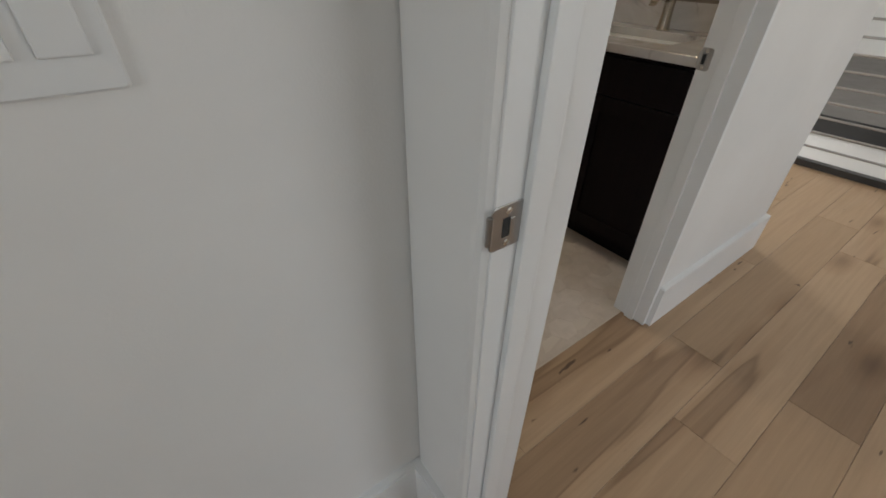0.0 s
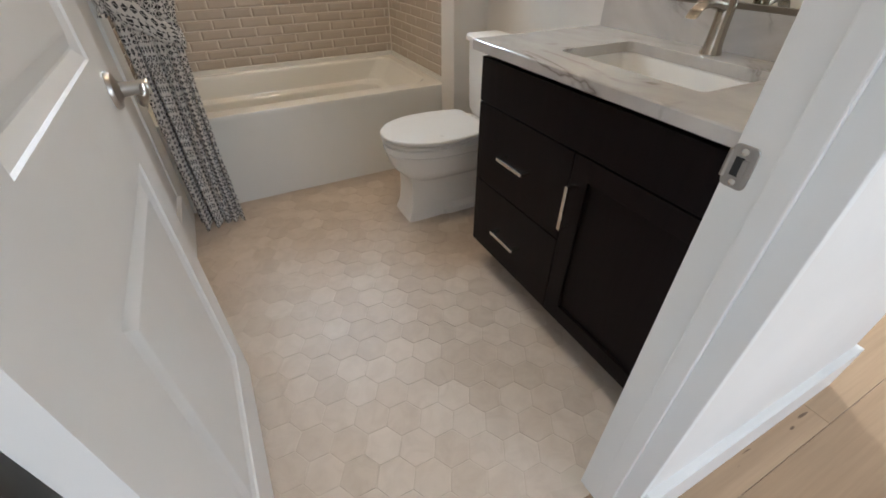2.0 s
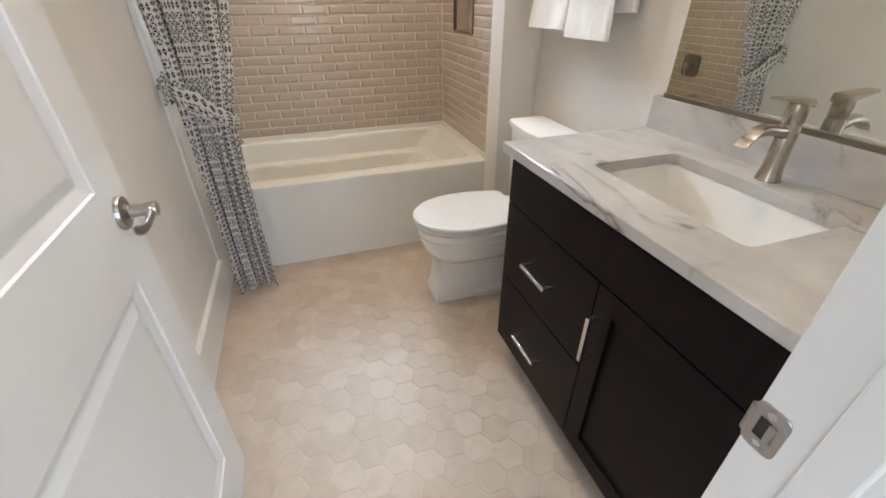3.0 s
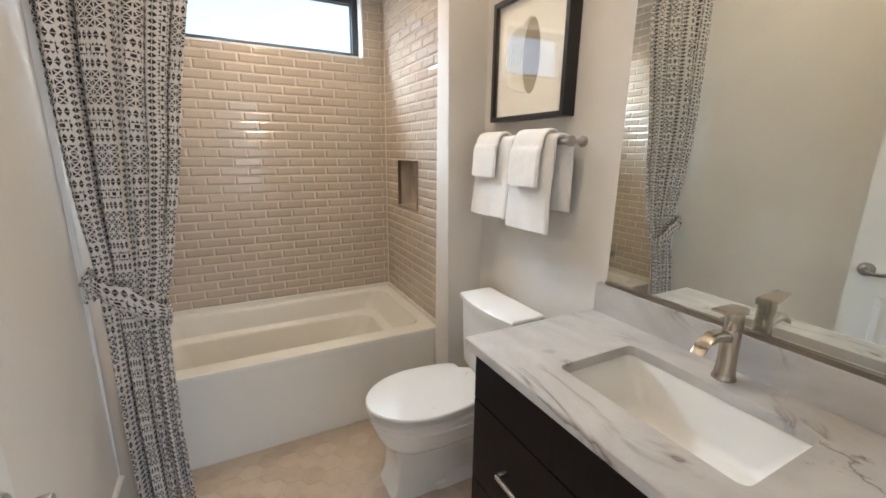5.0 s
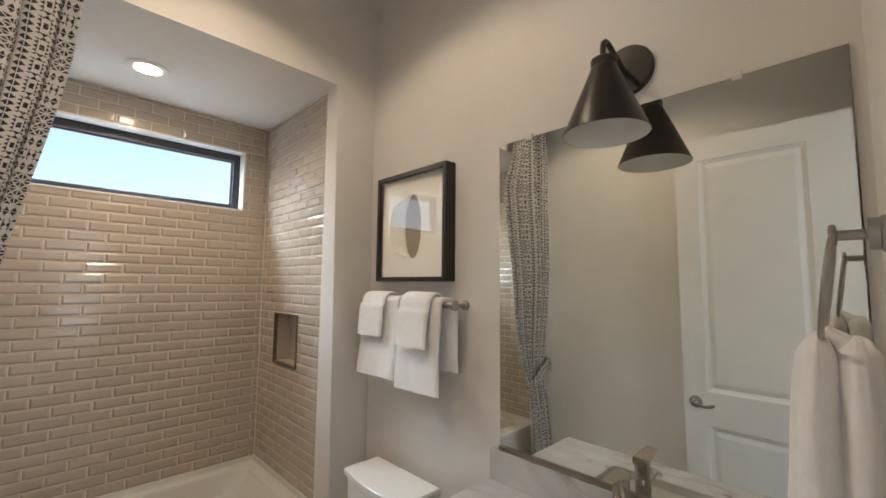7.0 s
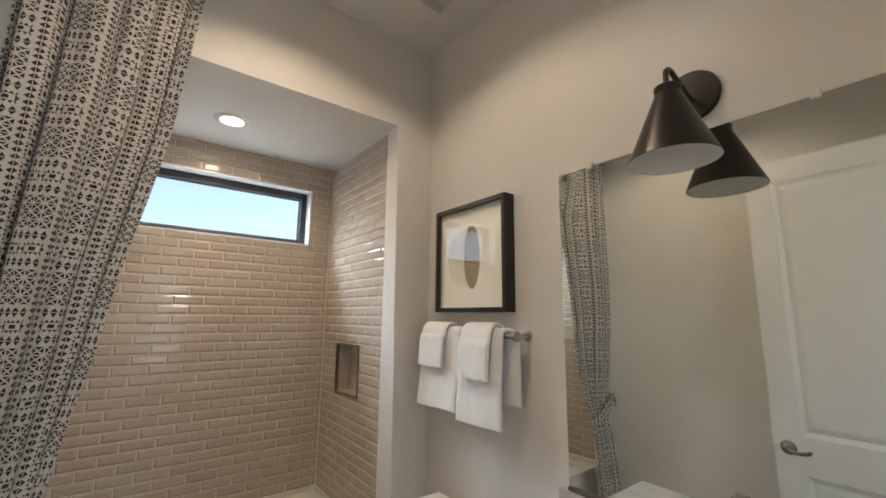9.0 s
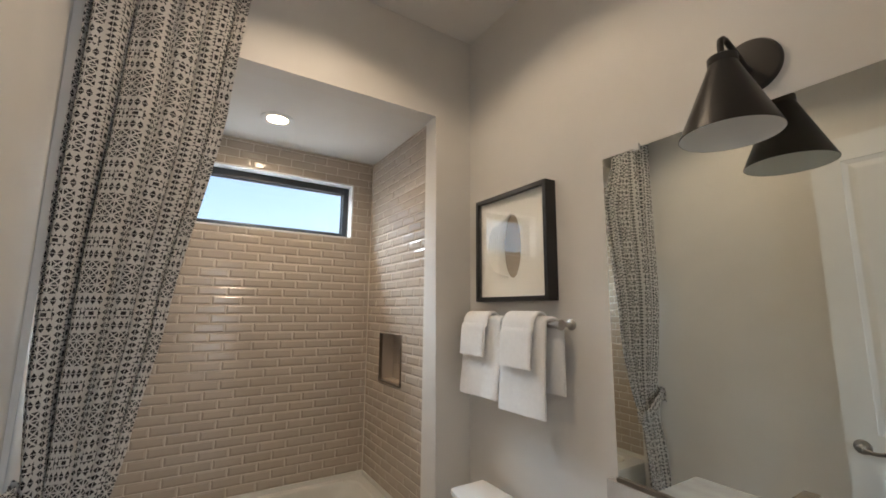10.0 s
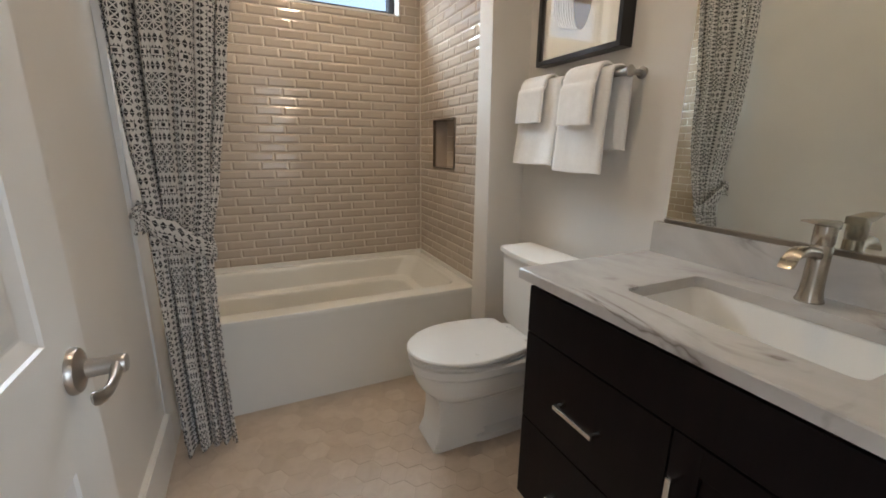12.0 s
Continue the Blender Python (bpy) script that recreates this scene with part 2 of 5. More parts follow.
def block_print():
    """Off-white cotton with a dark block print: star squares, rows of small triangles and lozenges."""
    m, nt, b = material("block_print_cotton")
    uv = nt.nodes.new("ShaderNodeUVMap")
    uv.uv_map = "cloth"
    sep = nt.nodes.new("ShaderNodeSeparateXYZ")
    wob = nt.nodes.new("ShaderNodeVectorMath")
    wob.operation = "ADD"
    nz = node(nt, "ShaderNodeTexNoise", Scale=60.0, Detail=2.0)
    nt.links.new(uv.outputs[0], nz.inputs["Vector"])
    sc = nt.nodes.new("ShaderNodeVectorMath")
    sc.operation = "SCALE"
    sc.inputs["Scale"].default_value = 0.0035
    nt.links.new(nz.outputs["Color"], sc.inputs[0])
    nt.links.new(uv.outputs[0], wob.inputs[0])
    nt.links.new(sc.outputs[0], wob.inputs[1])
    nt.links.new(wob.outputs[0], sep.inputs[0])
    u, v = sep.outputs[0], sep.outputs[1]
    C = lambda op, a, b2=0.0, c2=0.0: calc(nt, op, a, b2, c2)

    def both(*parts):
        out = parts[0]
        for p in parts[1:]:
            out = C("MULTIPLY", out, p)
        return out

    def centred(x, period):
        """Distance from the middle of each repeat, with its sign."""
        return C("SUBTRACT", C("FLOORED_MODULO", x, period), period / 2)

    def diamonds(along, across):
        """Lozenges split by a thin gap; across is measured from the row's middle."""
        a = C("DIVIDE", C("ABSOLUTE", centred(along, 0.0216)), 0.0101)
        b2 = C("ABSOLUTE", across)
        return both(C("LESS_THAN", C("ADD", a, C("DIVIDE", b2, 0.0148)), 1.0), C("GREATER_THAN", b2, 0.0011))

    def links(along, across):
        """Long hexagons: a dark core, toothed rims above and below, facing points at the ends."""
        a = C("ABSOLUTE", centred(along, 0.065))
        b2 = C("ABSOLUTE", across)
        core = both(C("LESS_THAN", a, 0.0085), C("LESS_THAN", b2, 0.0058))
        tooth = C("DIVIDE", C("ABSOLUTE", centred(along, 0.013)), 0.0065)
        rim = both(C("GREATER_THAN", b2, 0.0105), C("LESS_THAN", C("ADD", C("DIVIDE", C("SUBTRACT", b2, 0.0105), 0.0095), tooth), 0.97), C("LESS_THAN", a, 0.0262))
        tip = both(C("GREATER_THAN", a, 0.0215), C("LESS_THAN", b2, C("MULTIPLY", C("SUBTRACT", 0.0325, a), 0.95)))
        return C("MAXIMUM", core, C("MAXIMUM", rim, tip))

    vm = C("FLOORED_MODULO", v, 0.226)
    um = C("FLOORED_MODULO", u, 0.238)
    # star block, two by two cells, with a pale rim
    ax = C("ABSOLUTE", centred(um, 0.065))
    ay = C("MULTIPLY", C("ABSOLUTE", centred(vm, 0.052)), 1.25)
    diag = C("LESS_THAN", C("ABSOLUTE", C("SUBTRACT", ax, ay)), 0.0042)
    cross = C("MAXIMUM", C("LESS_THAN", ax, 0.0022), C("LESS_THAN", ay, 0.0026))
    ring = C("LESS_THAN", C("ABSOLUTE", C("SUBTRACT", C("ADD", ax, ay), 0.0325)), 0.0030)
    seam = C("MAXIMUM", C("GREATER_THAN", ax, 0.0308), C("GREATER_THAN", ay, 0.0308))
    star = C("SUBTRACT", 1.0, C("MAXIMUM", C("MAXIMUM", diag, cross), C("MAXIMUM", ring, seam)))
    star = both(star, C("LESS_THAN", vm, 0.104))
    rows = C("MAXIMUM", diamonds(u, C("SUBTRACT", vm, 0.124)), C("MAXIMUM", links(um, C("SUBTRACT", vm, 0.164)), diamonds(u, C("SUBTRACT", vm, 0.205))))
    block_ink = both(C("MAXIMUM", star, rows), C("LESS_THAN", um, 0.130))
    side = C("MAXIMUM", diamonds(v, C("SUBTRACT", um, 0.150)), C("MAXIMUM", links(v, C("SUBTRACT", um, 0.186)), diamonds(v, C("SUBTRACT", um, 0.220))))
    ink = C("MAXIMUM", block_ink, both(side, C("GREATER_THAN", um, 0.133)))
    worn = ramp(nt, noise_tex(nt, uv.outputs[0], 90, 3), [(0.22, (0.75, 0.75, 0.75)), (0.45, (1, 1, 1))])
    ink = C("MULTIPLY", ink, worn)
    nt.links.new(mix(nt, ink, (0.70, 0.67, 0.63), (0.035, 0.031, 0.032)), b.inputs["Base Color"])
    b.inputs["Roughness"].default_value = 0.9
    weave = noise_tex(nt, uv.outputs[0], 900, 2)
    bump(nt, b, weave, 0.25, 0.0006)
    tr = node(nt, "ShaderNodeBsdfTranslucent")
    nt.links.new(mix(nt, ink, (0.55, 0.52, 0.48), (0.03, 0.03, 0.03)), tr.inputs["Color"])
    ms = node(nt, "ShaderNodeMixShader", Fac=0.2)
    out = nt.nodes["Material Output"]
    nt.links.new(b.outputs[0], ms.inputs[1])
    nt.links.new(tr.outputs[0], ms.inputs[2])
    nt.links.new(ms.outputs[0], out.inputs["Surface"])
    return m


def mirror_glass():
    m, nt, b = material("silvered_mirror")
    b.inputs["Base Color"].default_value = (0.82, 0.845, 0.80, 1)
    b.inputs["Metallic"].default_value = 1.0
    b.inputs["Roughness"].default_value = 0.005
    return m


def clear_glass(name, ior=1.45):
    m, nt, b = material(name)
    b.inputs["Base Color"].default_value = (0.97, 0.985, 0.98, 1)
    b.inputs["Roughness"].default_value = 0.0
    b.inputs["IOR"].default_value = ior
    b.inputs["Transmission Weight"].default_value = 1.0
    return m


def glow(name, colour, strength):
    m, nt, b = material(name)
    b.inputs["Emission Color"].default_value = (*colour, 1)
    b.inputs["Emission Strength"].default_value = strength
    return m


ESPRESSO, QUARTZ, HEX, TILE, OAK, TERRY, PRINT = espresso(), quartz(), marble_hex(), glazed_tile(), oak(), terry(), block_print()
MIRROR, GLASS, PICTURE_GLASS = mirror_glass(), clear_glass("window_glass"), clear_glass("picture_glass", 1.62)
LAMP_GLOW = glow("warm_lamp_diffuser", (1.0, 0.74, 0.46), 9.0)


# ---- mesh helpers ----
def part(name, bm, mat, parent=None, label="", smooth=False, weighted=False):
    me = bpy.data.meshes.new(name)
    bmesh.ops.recalc_face_normals(bm, faces=bm.faces[:])
    bm.to_mesh(me)
    bm.free()
    me.materials.append(mat)
    if smooth:
        me.shade_smooth()
        me.set_sharp_from_angle(angle=radians(38))
    ob = new(name, me)
    if weighted:
        ob.modifiers.new("even_normals", "WEIGHTED_NORMAL").keep_sharp = True
    if parent:
        ob.parent = parent
    if label:
        ob["label"] = label
    return ob


def thing(name, label, category, group="", kind=""):
    return tagged(new(name), label, category, group, kind)


def block(x0, x1, y0, y1, z0, z1, bev=0.0, seg=2, bm=None):
    bm = bm or bmesh.new()
    made = bmesh.ops.create_cube(bm, size=1, matrix=Matrix.Translation(((x0 + x1) / 2, (y0 + y1) / 2, (z0 + z1) / 2)) @ Matrix.Diagonal((abs(x1 - x0), abs(y1 - y0), abs(z1 - z0), 1)))
    if bev:
        edges = list({e for v in made["verts"] for e in v.link_edges})
        bmesh.ops.bevel(bm, geom=edges, offset=bev, segments=seg, profile=0.6, affect="EDGES")
    return bm


def rings(loops, closed_ends=True, bm=None, cyclic=True):
    """A skin over a row of loops with equal numbers of points."""
    bm = bm or bmesh.new()
    vs = [[bm.verts.new(p) for p in loop] for loop in loops]
    n = len(vs[0])
    for a, b in zip(vs, vs[1:]):
        for i in range(n if cyclic else n - 1):
            bm.faces.new((a[i], a[(i + 1) % n], b[(i + 1) % n], b[i]))
    if closed_ends:
        bm.faces.new(vs[0][::-1])
        bm.faces.new(vs[-1])
    return bm


def lathe(profile, m=Matrix(), n=32, closed=True, bm=None):
    """profile: (radius, height) along local z."""
    return rings([[m @ Vector((r * math.cos(2 * math.pi * i / n), r * math.sin(2 * math.pi * i / n), z)) for i in range(n)] for r, z in profile], closed, bm)


def tube(points, radius, n=12, bm=None, flat=1.0):
    pts = [Vector(p) for p in points]
    loops, ref = [], None
    for i, p in enumerate(pts):
        d = (pts[min(i + 1, len(pts) - 1)] - pts[max(i - 1, 0)]).normalized()
        if ref is None:
            ref = d.orthogonal().normalized()
        ref = (ref - d * ref.dot(d)).normalized()
        s = d.cross(ref)
        r = radius[i] if isinstance(radius, (list, tuple)) else radius
        loops.append([p + (ref * math.cos(2 * math.pi * k / n) + s * math.sin(2 * math.pi * k / n) * flat) * r for k in range(n)])
    return rings(loops, True, bm)


def oval(cx, cy, z, rx, ry, n=40, power=2.0, back=None):
    """A superellipse loop; back: power of the half with x over cx."""
    out = []
    for i in range(n):
        a = 2 * math.pi * i / n
        c, s = math.cos(a), math.sin(a)
        p = back if back and c > 0 else power
        out.append((cx + rx * math.copysign(abs(c) ** (2 / p), c), cy + ry * math.copysign(abs(s) ** (2 / p), s), z))
    return out


def rounded_rect(x0, x1, y0, y1, z, r, n=6):
    out = []
    for cx, cy, a0 in ((x1 - r, y1 - r, 0), (x0 + r, y1 - r, 90), (x0 + r, y0 + r, 180), (x1 - r, y0 + r, 270)):
        for i in range(n + 1):
            a = radians(a0 + 90 * i / n)
            out.append((cx + r * math.cos(a), cy + r * math.sin(a), z))
    return out


def structure(name, bm, mat, label, category, smooth=False):
    return tagged(part(name, bm, mat, None, "", smooth), label, category, kind="structure")


# ---- setting: plan in metres ----
BX0, BX1 = 0.377, 2.06        # bathroom, west and east wall faces
BY0, BYN = 0.56, 2.365       # bathroom south face, face of the tub opening
TX0, TX1, TY1 = 0.352, 1.872, 3.325   # tile faces round the tub
HALL_Y = 0.432               # hall face of the bathroom wall
CEIL_Z, TUB_Z = 3.07, 2.60
DX0, DX1, DOOR_H = 0.4935, 1.275, 2.45  # bathroom doorway
BEDX0, BEDX1, JAMB_Y = 0.25, 0.395, 0.265
WX0, WX1, WZ0, WZ1 = 0.51, 1.73, 2.036, 2.416  # tub window


# ---- walls, ceilings, slabs ----
def wall(name, boxes, label, mat=None, bev=0.0):
    bm = bmesh.new()
    for b in boxes:
        block(*b, bev=bev, seg=4, bm=bm)
    return structure(name, bm, mat or WALL, label, "wall")


JT = 0.018
TB = 0.006
wall_south = wall("wall_south", [(-3.3, BEDX0, HALL_Y, BY0, 0, CEIL_Z), (BEDX0, DX0 - JT, HALL_Y, BY0, 0, CEIL_Z), (DX1 + JT, 2.185, HALL_Y, BY0, 0, CEIL_Z), (DX0 - JT, DX1 + JT, HALL_Y, BY0, DOOR_H + JT, CEIL_Z)],
     "off-white painted plaster wall with the doorway between bathroom and hall")
wall("wall_east", [(BX1, 2.185, BY0, 3.47, 0, CEIL_Z), (BX1, 2.185, 3.47, 4.0, 0, CEIL_Z)], "off-white painted wall behind the vanity and mirror")
wall("wall_west", [(0.20, BX0, BY0, 2.497, 0, CEIL_Z), (0.20, TX0 - TB, 2.497, 3.47, 0, CEIL_Z)], "off-white painted bathroom side wall")
bm = bmesh.new()
outline = [(BX0, 0), (0.395, 0), (0.395, 2.585), (1.853, 2.585), (1.853, 0), (BX1, 0), (BX1, CEIL_Z), (BX0, CEIL_Z)]
front = [bm.verts.new((x, BYN, z)) for x, z in outline]
rear = [bm.verts.new((x, 2.497, z)) for x, z in outline]
bm.faces.new(front)
bm.faces.new(rear[::-1])
for i in range(8):
    bm.faces.new((front[i], rear[i], rear[(i + 1) % 8], front[(i + 1) % 8]))
edges = [e for e in bm.edges if e.verts[0] in front and e.verts[1] in front and {front.index(e.verts[0]), front.index(e.verts[1])} in ({1, 2}, {2, 3}, {3, 4})]
bmesh.ops.bevel(bm, geom=edges, offset=0.016, segments=4, profile=0.5, affect="EDGES")
structure("wall_tub_arch", bm, WALL, "off-white painted wall with the wide opening to the tub", "wall", True)
NY0, NY1, NZ0, NZ1 = 2.793, 3.095, 1.109, 1.397
alcove_east = wall("wall_alcove_east", [(TX1 + TB, BX1, 2.497, NY0, 0, TUB_Z), (TX1 + TB, BX1, NY1, TY1 + TB, 0, TUB_Z), (TX1 + TB, BX1, NY0, NY1, 0, NZ0), (TX1 + TB, BX1, NY0, NY1, NZ1, TUB_Z), (1.975, BX1, NY0, NY1, NZ0, NZ1)],
     "pale grouted tub wall with a recessed niche", GROUT)
alcove_west = wall("wall_alcove_west", [(TX0 - TB, TX0 - TB + 0.001, 2.497, TY1 + TB, 0, TUB_Z)], "pale grouted tub wall", GROUT)
alcove_north = wall("wall_alcove_north", [(0.2, WX0, TY1 + TB, 3.47, 0, CEIL_Z), (WX1, BX1, TY1 + TB, 3.47, 0, CEIL_Z), (WX0, WX1, TY1 + TB, 3.47, 0, WZ0), (WX0, WX1, TY1 + TB, 3.47, WZ1, CEIL_Z)],
     "pale grouted tub wall with a high window", GROUT)
structure("ceiling_tub", block(TX0 - TB, BX1, 2.497, TY1 + TB, TUB_Z, 2.74), CEIL, "smooth white painted dropped ceiling above the tub", "ceiling")
cb = bmesh.new()
cx, cy = BATH_CAN
for b in ((BX0, cx - 0.065, BY0, BYN), (cx + 0.065, BX1, BY0, BYN), (cx - 0.065, cx + 0.065, BY0, cy - 0.065), (cx - 0.065, cx + 0.065, cy + 0.065, BYN)):
    block(*b, CEIL_Z, CEIL_Z + 0.03, bm=cb)
structure("ceiling_bath", cb, CEIL, "smooth white painted bathroom ceiling", "ceiling")
structure("ceiling_hall", block(BEDX1, 9.1, -2.42, HALL_Y, CEIL_Z, CEIL_Z + 0.1), CEIL, "white painted hall ceiling", "ceiling")
structure("ceiling_landing", block(2.185, 9.1, HALL_Y, 4.12, CEIL_Z, CEIL_Z + 0.1), CEIL, "white painted landing ceiling", "ceiling")
structure("ceiling_bedroom", block(-3.42, BEDX1, -2.72, HALL_Y, CEIL_Z, CEIL_Z + 0.1), CEIL, "white painted bedroom ceiling", "ceiling")
# slab added out of view; blocks sky light above the ceilings
structure("roof", block(-3.6, 9.3, -2.9, 4.3, 3.34, 3.44), GROUT, "unseen flat slab added over the house to keep sky light out", "roof")

BEDY0 = -0.545
wall("wall_bedroom_door", [(BEDX0, BEDX1, JAMB_Y + 0.003, HALL_Y - 0.0005, 0, CEIL_Z), (BEDX0, BEDX1, -2.6, BEDY0 - JT, 0, CEIL_Z), (BEDX0, BEDX1, BEDY0 - JT, JAMB_Y + JT, DOOR_H + JT, CEIL_Z)],
     "off-white painted wall with the bedroom doorway and rounded corners", bev=0.02)
wall("wall_bedroom_south", [(-3.42, BEDX0, -2.72, -2.6, 0, CEIL_Z)], "off-white painted bedroom wall")
wall("wall_bedroom_west", [(-3.42, -3.3, -2.6, -2.05, 0, CEIL_Z), (-3.42, -3.3, -0.35, HALL_Y, 0, CEIL_Z), (-3.42, -3.3, -2.05, -0.35, 0, 0.8), (-3.42, -3.3, -2.05, -0.35, 2.2, CEIL_Z)], "off-white painted bedroom wall with a window opening")
# the opening here is unseen, added for the hall's fill lamp
wall("wall_hall_south", [(BEDX1, 1.05, -2.42, -2.3, -2.8, CEIL_Z), (2.75, 9.0, -2.42, -2.3, -2.8, CEIL_Z), (1.05, 2.75, -2.42, -2.3, 0, 0.7), (1.05, 2.75, -2.42, -2.3, 2.3, CEIL_Z)], "off-white painted hall wall with an added unseen opening for daylight")
# unseen opening added in this wall for the stairwell's fill lamp
wall("wall_landing_north", [(2.185, 3.65, 4.0, 4.12, -2.8, CEIL_Z), (4.95, 9.0, 4.0, 4.12, -2.8, CEIL_Z), (3.65, 4.95, 4.0, 4.12, -2.8, 0.1), (3.65, 4.95, 4.0, 4.12, 1.9, CEIL_Z)], "off-white painted landing wall with an added unseen opening for the fill lamp")
wall("wall_landing_east", [(9.0, 9.1, -2.42, 4.12, -2.8, CEIL_Z)], "off-white painted far landing wall")
wall("wall_stair", [(5.0, 5.1, -2.3, 4.0, -2.8, -0.13)], "white painted stairwell wall below the far landing")
wall("wall_stair_near", [(3.5, 3.6, -2.3, 4.0, -2.8, -0.16)], "white painted stairwell wall below the near landing")

# floors
bath_floor = structure("floor_bath", block(BX0, BX1, 0.527, 2.52, -0.12, -0.0013), FLOOR_GROUT, "cream hexagonal marble tile floor with fine grout joints", "floor")
hall_floor = structure("floor_hall", block(BEDX1 - 0.145, 3.6, -2.3, 0.525, -0.16, -0.014), DARK, "rustic wide-plank oak floor with knots and dark streaks", "floor")
landing_floor = structure("floor_landing", block(2.185, 3.6, 0.525, 4.0, -0.16, -0.014), DARK, "rustic wide-plank oak landing floor", "floor")
bed_floor = structure("floor_bedroom", block(-3.3, 0.25, -2.6, HALL_Y, -0.16, -0.014), DARK, "rustic wide-plank oak bedroom floor", "floor")
far_floor = structure("floor_far_landing", block(5.0, 9.0, -2.3, 4.0, -0.13, 0.0), GREY_FLOOR, "grey-brown polished floor of the far landing", "floor")
structure("floor_stairwell", block(3.6, 5.0, -2.3, 4.0, -2.9, -2.8), OAK, "oak floor at the foot of the stairwell", "floor")
structure("ground", block(-150, 150, -150, 150, -3.3, -3.1), GROUT, "pale ground around the house", "ground")


# ---- trim ----
def baseboard(b, back):
    """One straight run; its back is let into the wall."""
    x0, x1, y0, y1, z0, z1 = b
    x0, x1 = x0 - 0.008 * (back == "-x"), x1 + 0.008 * (back == "+x")
    y0, y1 = y0 - 0.008 * (back == "-y"), y1 + 0.008 * (back == "+y")
    bm = block(x0, x1, y0, y1, z0, z1)
    top = [e for e in bm.edges if all(abs(v.co.z - z1) < 1e-5 for v in e.verts)]
    bmesh.ops.bevel(bm, geom=top, offset=0.004, segments=2, affect="EDGES")
    return structure("baseboard", bm, TRIM, "white painted flat baseboard with an eased top edge", "baseboard")


BB = 0.182
baseboard((DX1 + 0.001 + JT, 2.203, HALL_Y - 0.019, HALL_Y, 0, BB), "+y")
baseboard((2.185, 2.204, HALL_Y, 4.0, 0, BB), "-x")
baseboard((-3.3, BEDX0 - 0.019, HALL_Y - 0.019, HALL_Y, 0, BB), "+y")
baseboard((BEDX0 - 0.019, BEDX0, JAMB_Y + JT + 0.004, HALL_Y, 0, BB), "+x")
baseboard((BEDX1, BEDX1 + 0.019, JAMB_Y + JT + 0.004, HALL_Y, 0, BB), "-x")
baseboard((BX0, BX0 + 0.019, BY0, BYN, 0, BB), "-x")
baseboard((BX1 - 0.019, BX1, 1.57, BYN, 0, BB), "+x")
baseboard((1.862, BX1 - 0.019, BYN - 0.019, BYN, 0, BB), "+y")
structure("threshold_strip", block(DX0, DX1, 0.5252, 0.5285, -0.012, -0.001), FLOOR_GROUT, "thin grout line between oak planks and tile", "threshold")


def strike_plate(name, m, right=0.036):
    """Strike plate in the local x-z plane, facing -y."""
    th = thing(name, "satin nickel strike plate screwed to a white door jamb", "strike plate", "strike plates")
    th.matrix_world = m
    loops = []
    for y, inset in ((0, 0), (-0.0014, 0), (-0.002, 0.0008)):
        loops.append([(p[0], y, p[1]) for p in rounded_rect(-0.014 + inset, right - inset, -0.0285 + inset, 0.0285 - inset, 0, 0.008)])
    part("plate", rings(loops), NICKEL, th)
    part("lip", tube([(-0.014, 0.0005, z) for z in (-0.018, 0.0, 0.018)], 0.004, 8), NICKEL, th)
    mid = (right - 0.014) / 2
    # dark block on the uncut plate stands for the shade in the latch opening
    part("painted_latch_hole", block(mid - 0.008, mid + 0.003, -0.0026, -0.0018, -0.0125, 0.0125, 0.0003), DARK, th)
    part("latch_tab", block(mid + 0.002, mid + 0.009, -0.004, -0.002, -0.011, 0.011, 0.001), NICKEL, th)
    for z in (-0.0205, 0.0205):
        part("screw", lathe([(0.0045, 0), (0.0045, 0.0008), (0.002, 0.0014)], Matrix.Translation((mid, -0.002, z)) @ pose(0, 0, 0, 90), 14), STEEL_PULL, th)
    return th


def door_frame(name, m, width, depth, label, inset=-0.001):
    """Flush jamb set: local x across the opening, y through the wall from the stop's door side, z up."""
    th = tagged(new(name), label, "door frame", kind="structure")
    th.matrix_world = m
    part("jamb", block(-JT, 0, inset, depth + 0.001, 0, DOOR_H, 0.002), TRIM, th)
    part("jamb", block(width, width + JT, inset, depth + 0.001, 0, DOOR_H, 0.002), TRIM, th)
    part("head", block(-JT, width + JT, inset, depth + 0.001, DOOR_H, DOOR_H + JT, 0.002), TRIM, th)
    for x0, x1 in ((0, 0.011), (width - 0.011, width)):
        part("stop", block(x0, x1, 0.052, 0.088, 0, DOOR_H - 0.011, 0.003), TRIM, th)
    part("stop", block(0, width, 0.052, 0.088, DOOR_H - 0.011, DOOR_H, 0.003), TRIM, th)
    return th


# bathroom frame: doors close from the bathroom side, so y runs from the bathroom face to the hall
door_frame("door_frame_1", Matrix.Translation((DX1, BY0, 0)) @ pose(0, 0, 0, 0, 0, 180), DX1 - DX0, BY0 - HALL_Y, "white painted flush door jambs of the bathroom doorway")
door_frame("door_frame_2", Matrix.Translation((BEDX0, JAMB_Y, 0)) @ pose(0, 0, 0, 0, 0, -90), JAMB_Y - BEDY0, BEDX1 - BEDX0, "white painted flush door jambs of the bedroom doorway", 0.013)
strike_plate("strike_plate", Matrix.Translation((DX1, BY0 - 0.012, 0.926)) @ pose(0, 0, 0, 0, 0, -90), 0.019)
strike_plate("strike_plate", Matrix.Translation((BEDX0 + 0.021, JAMB_Y, 0.904)))


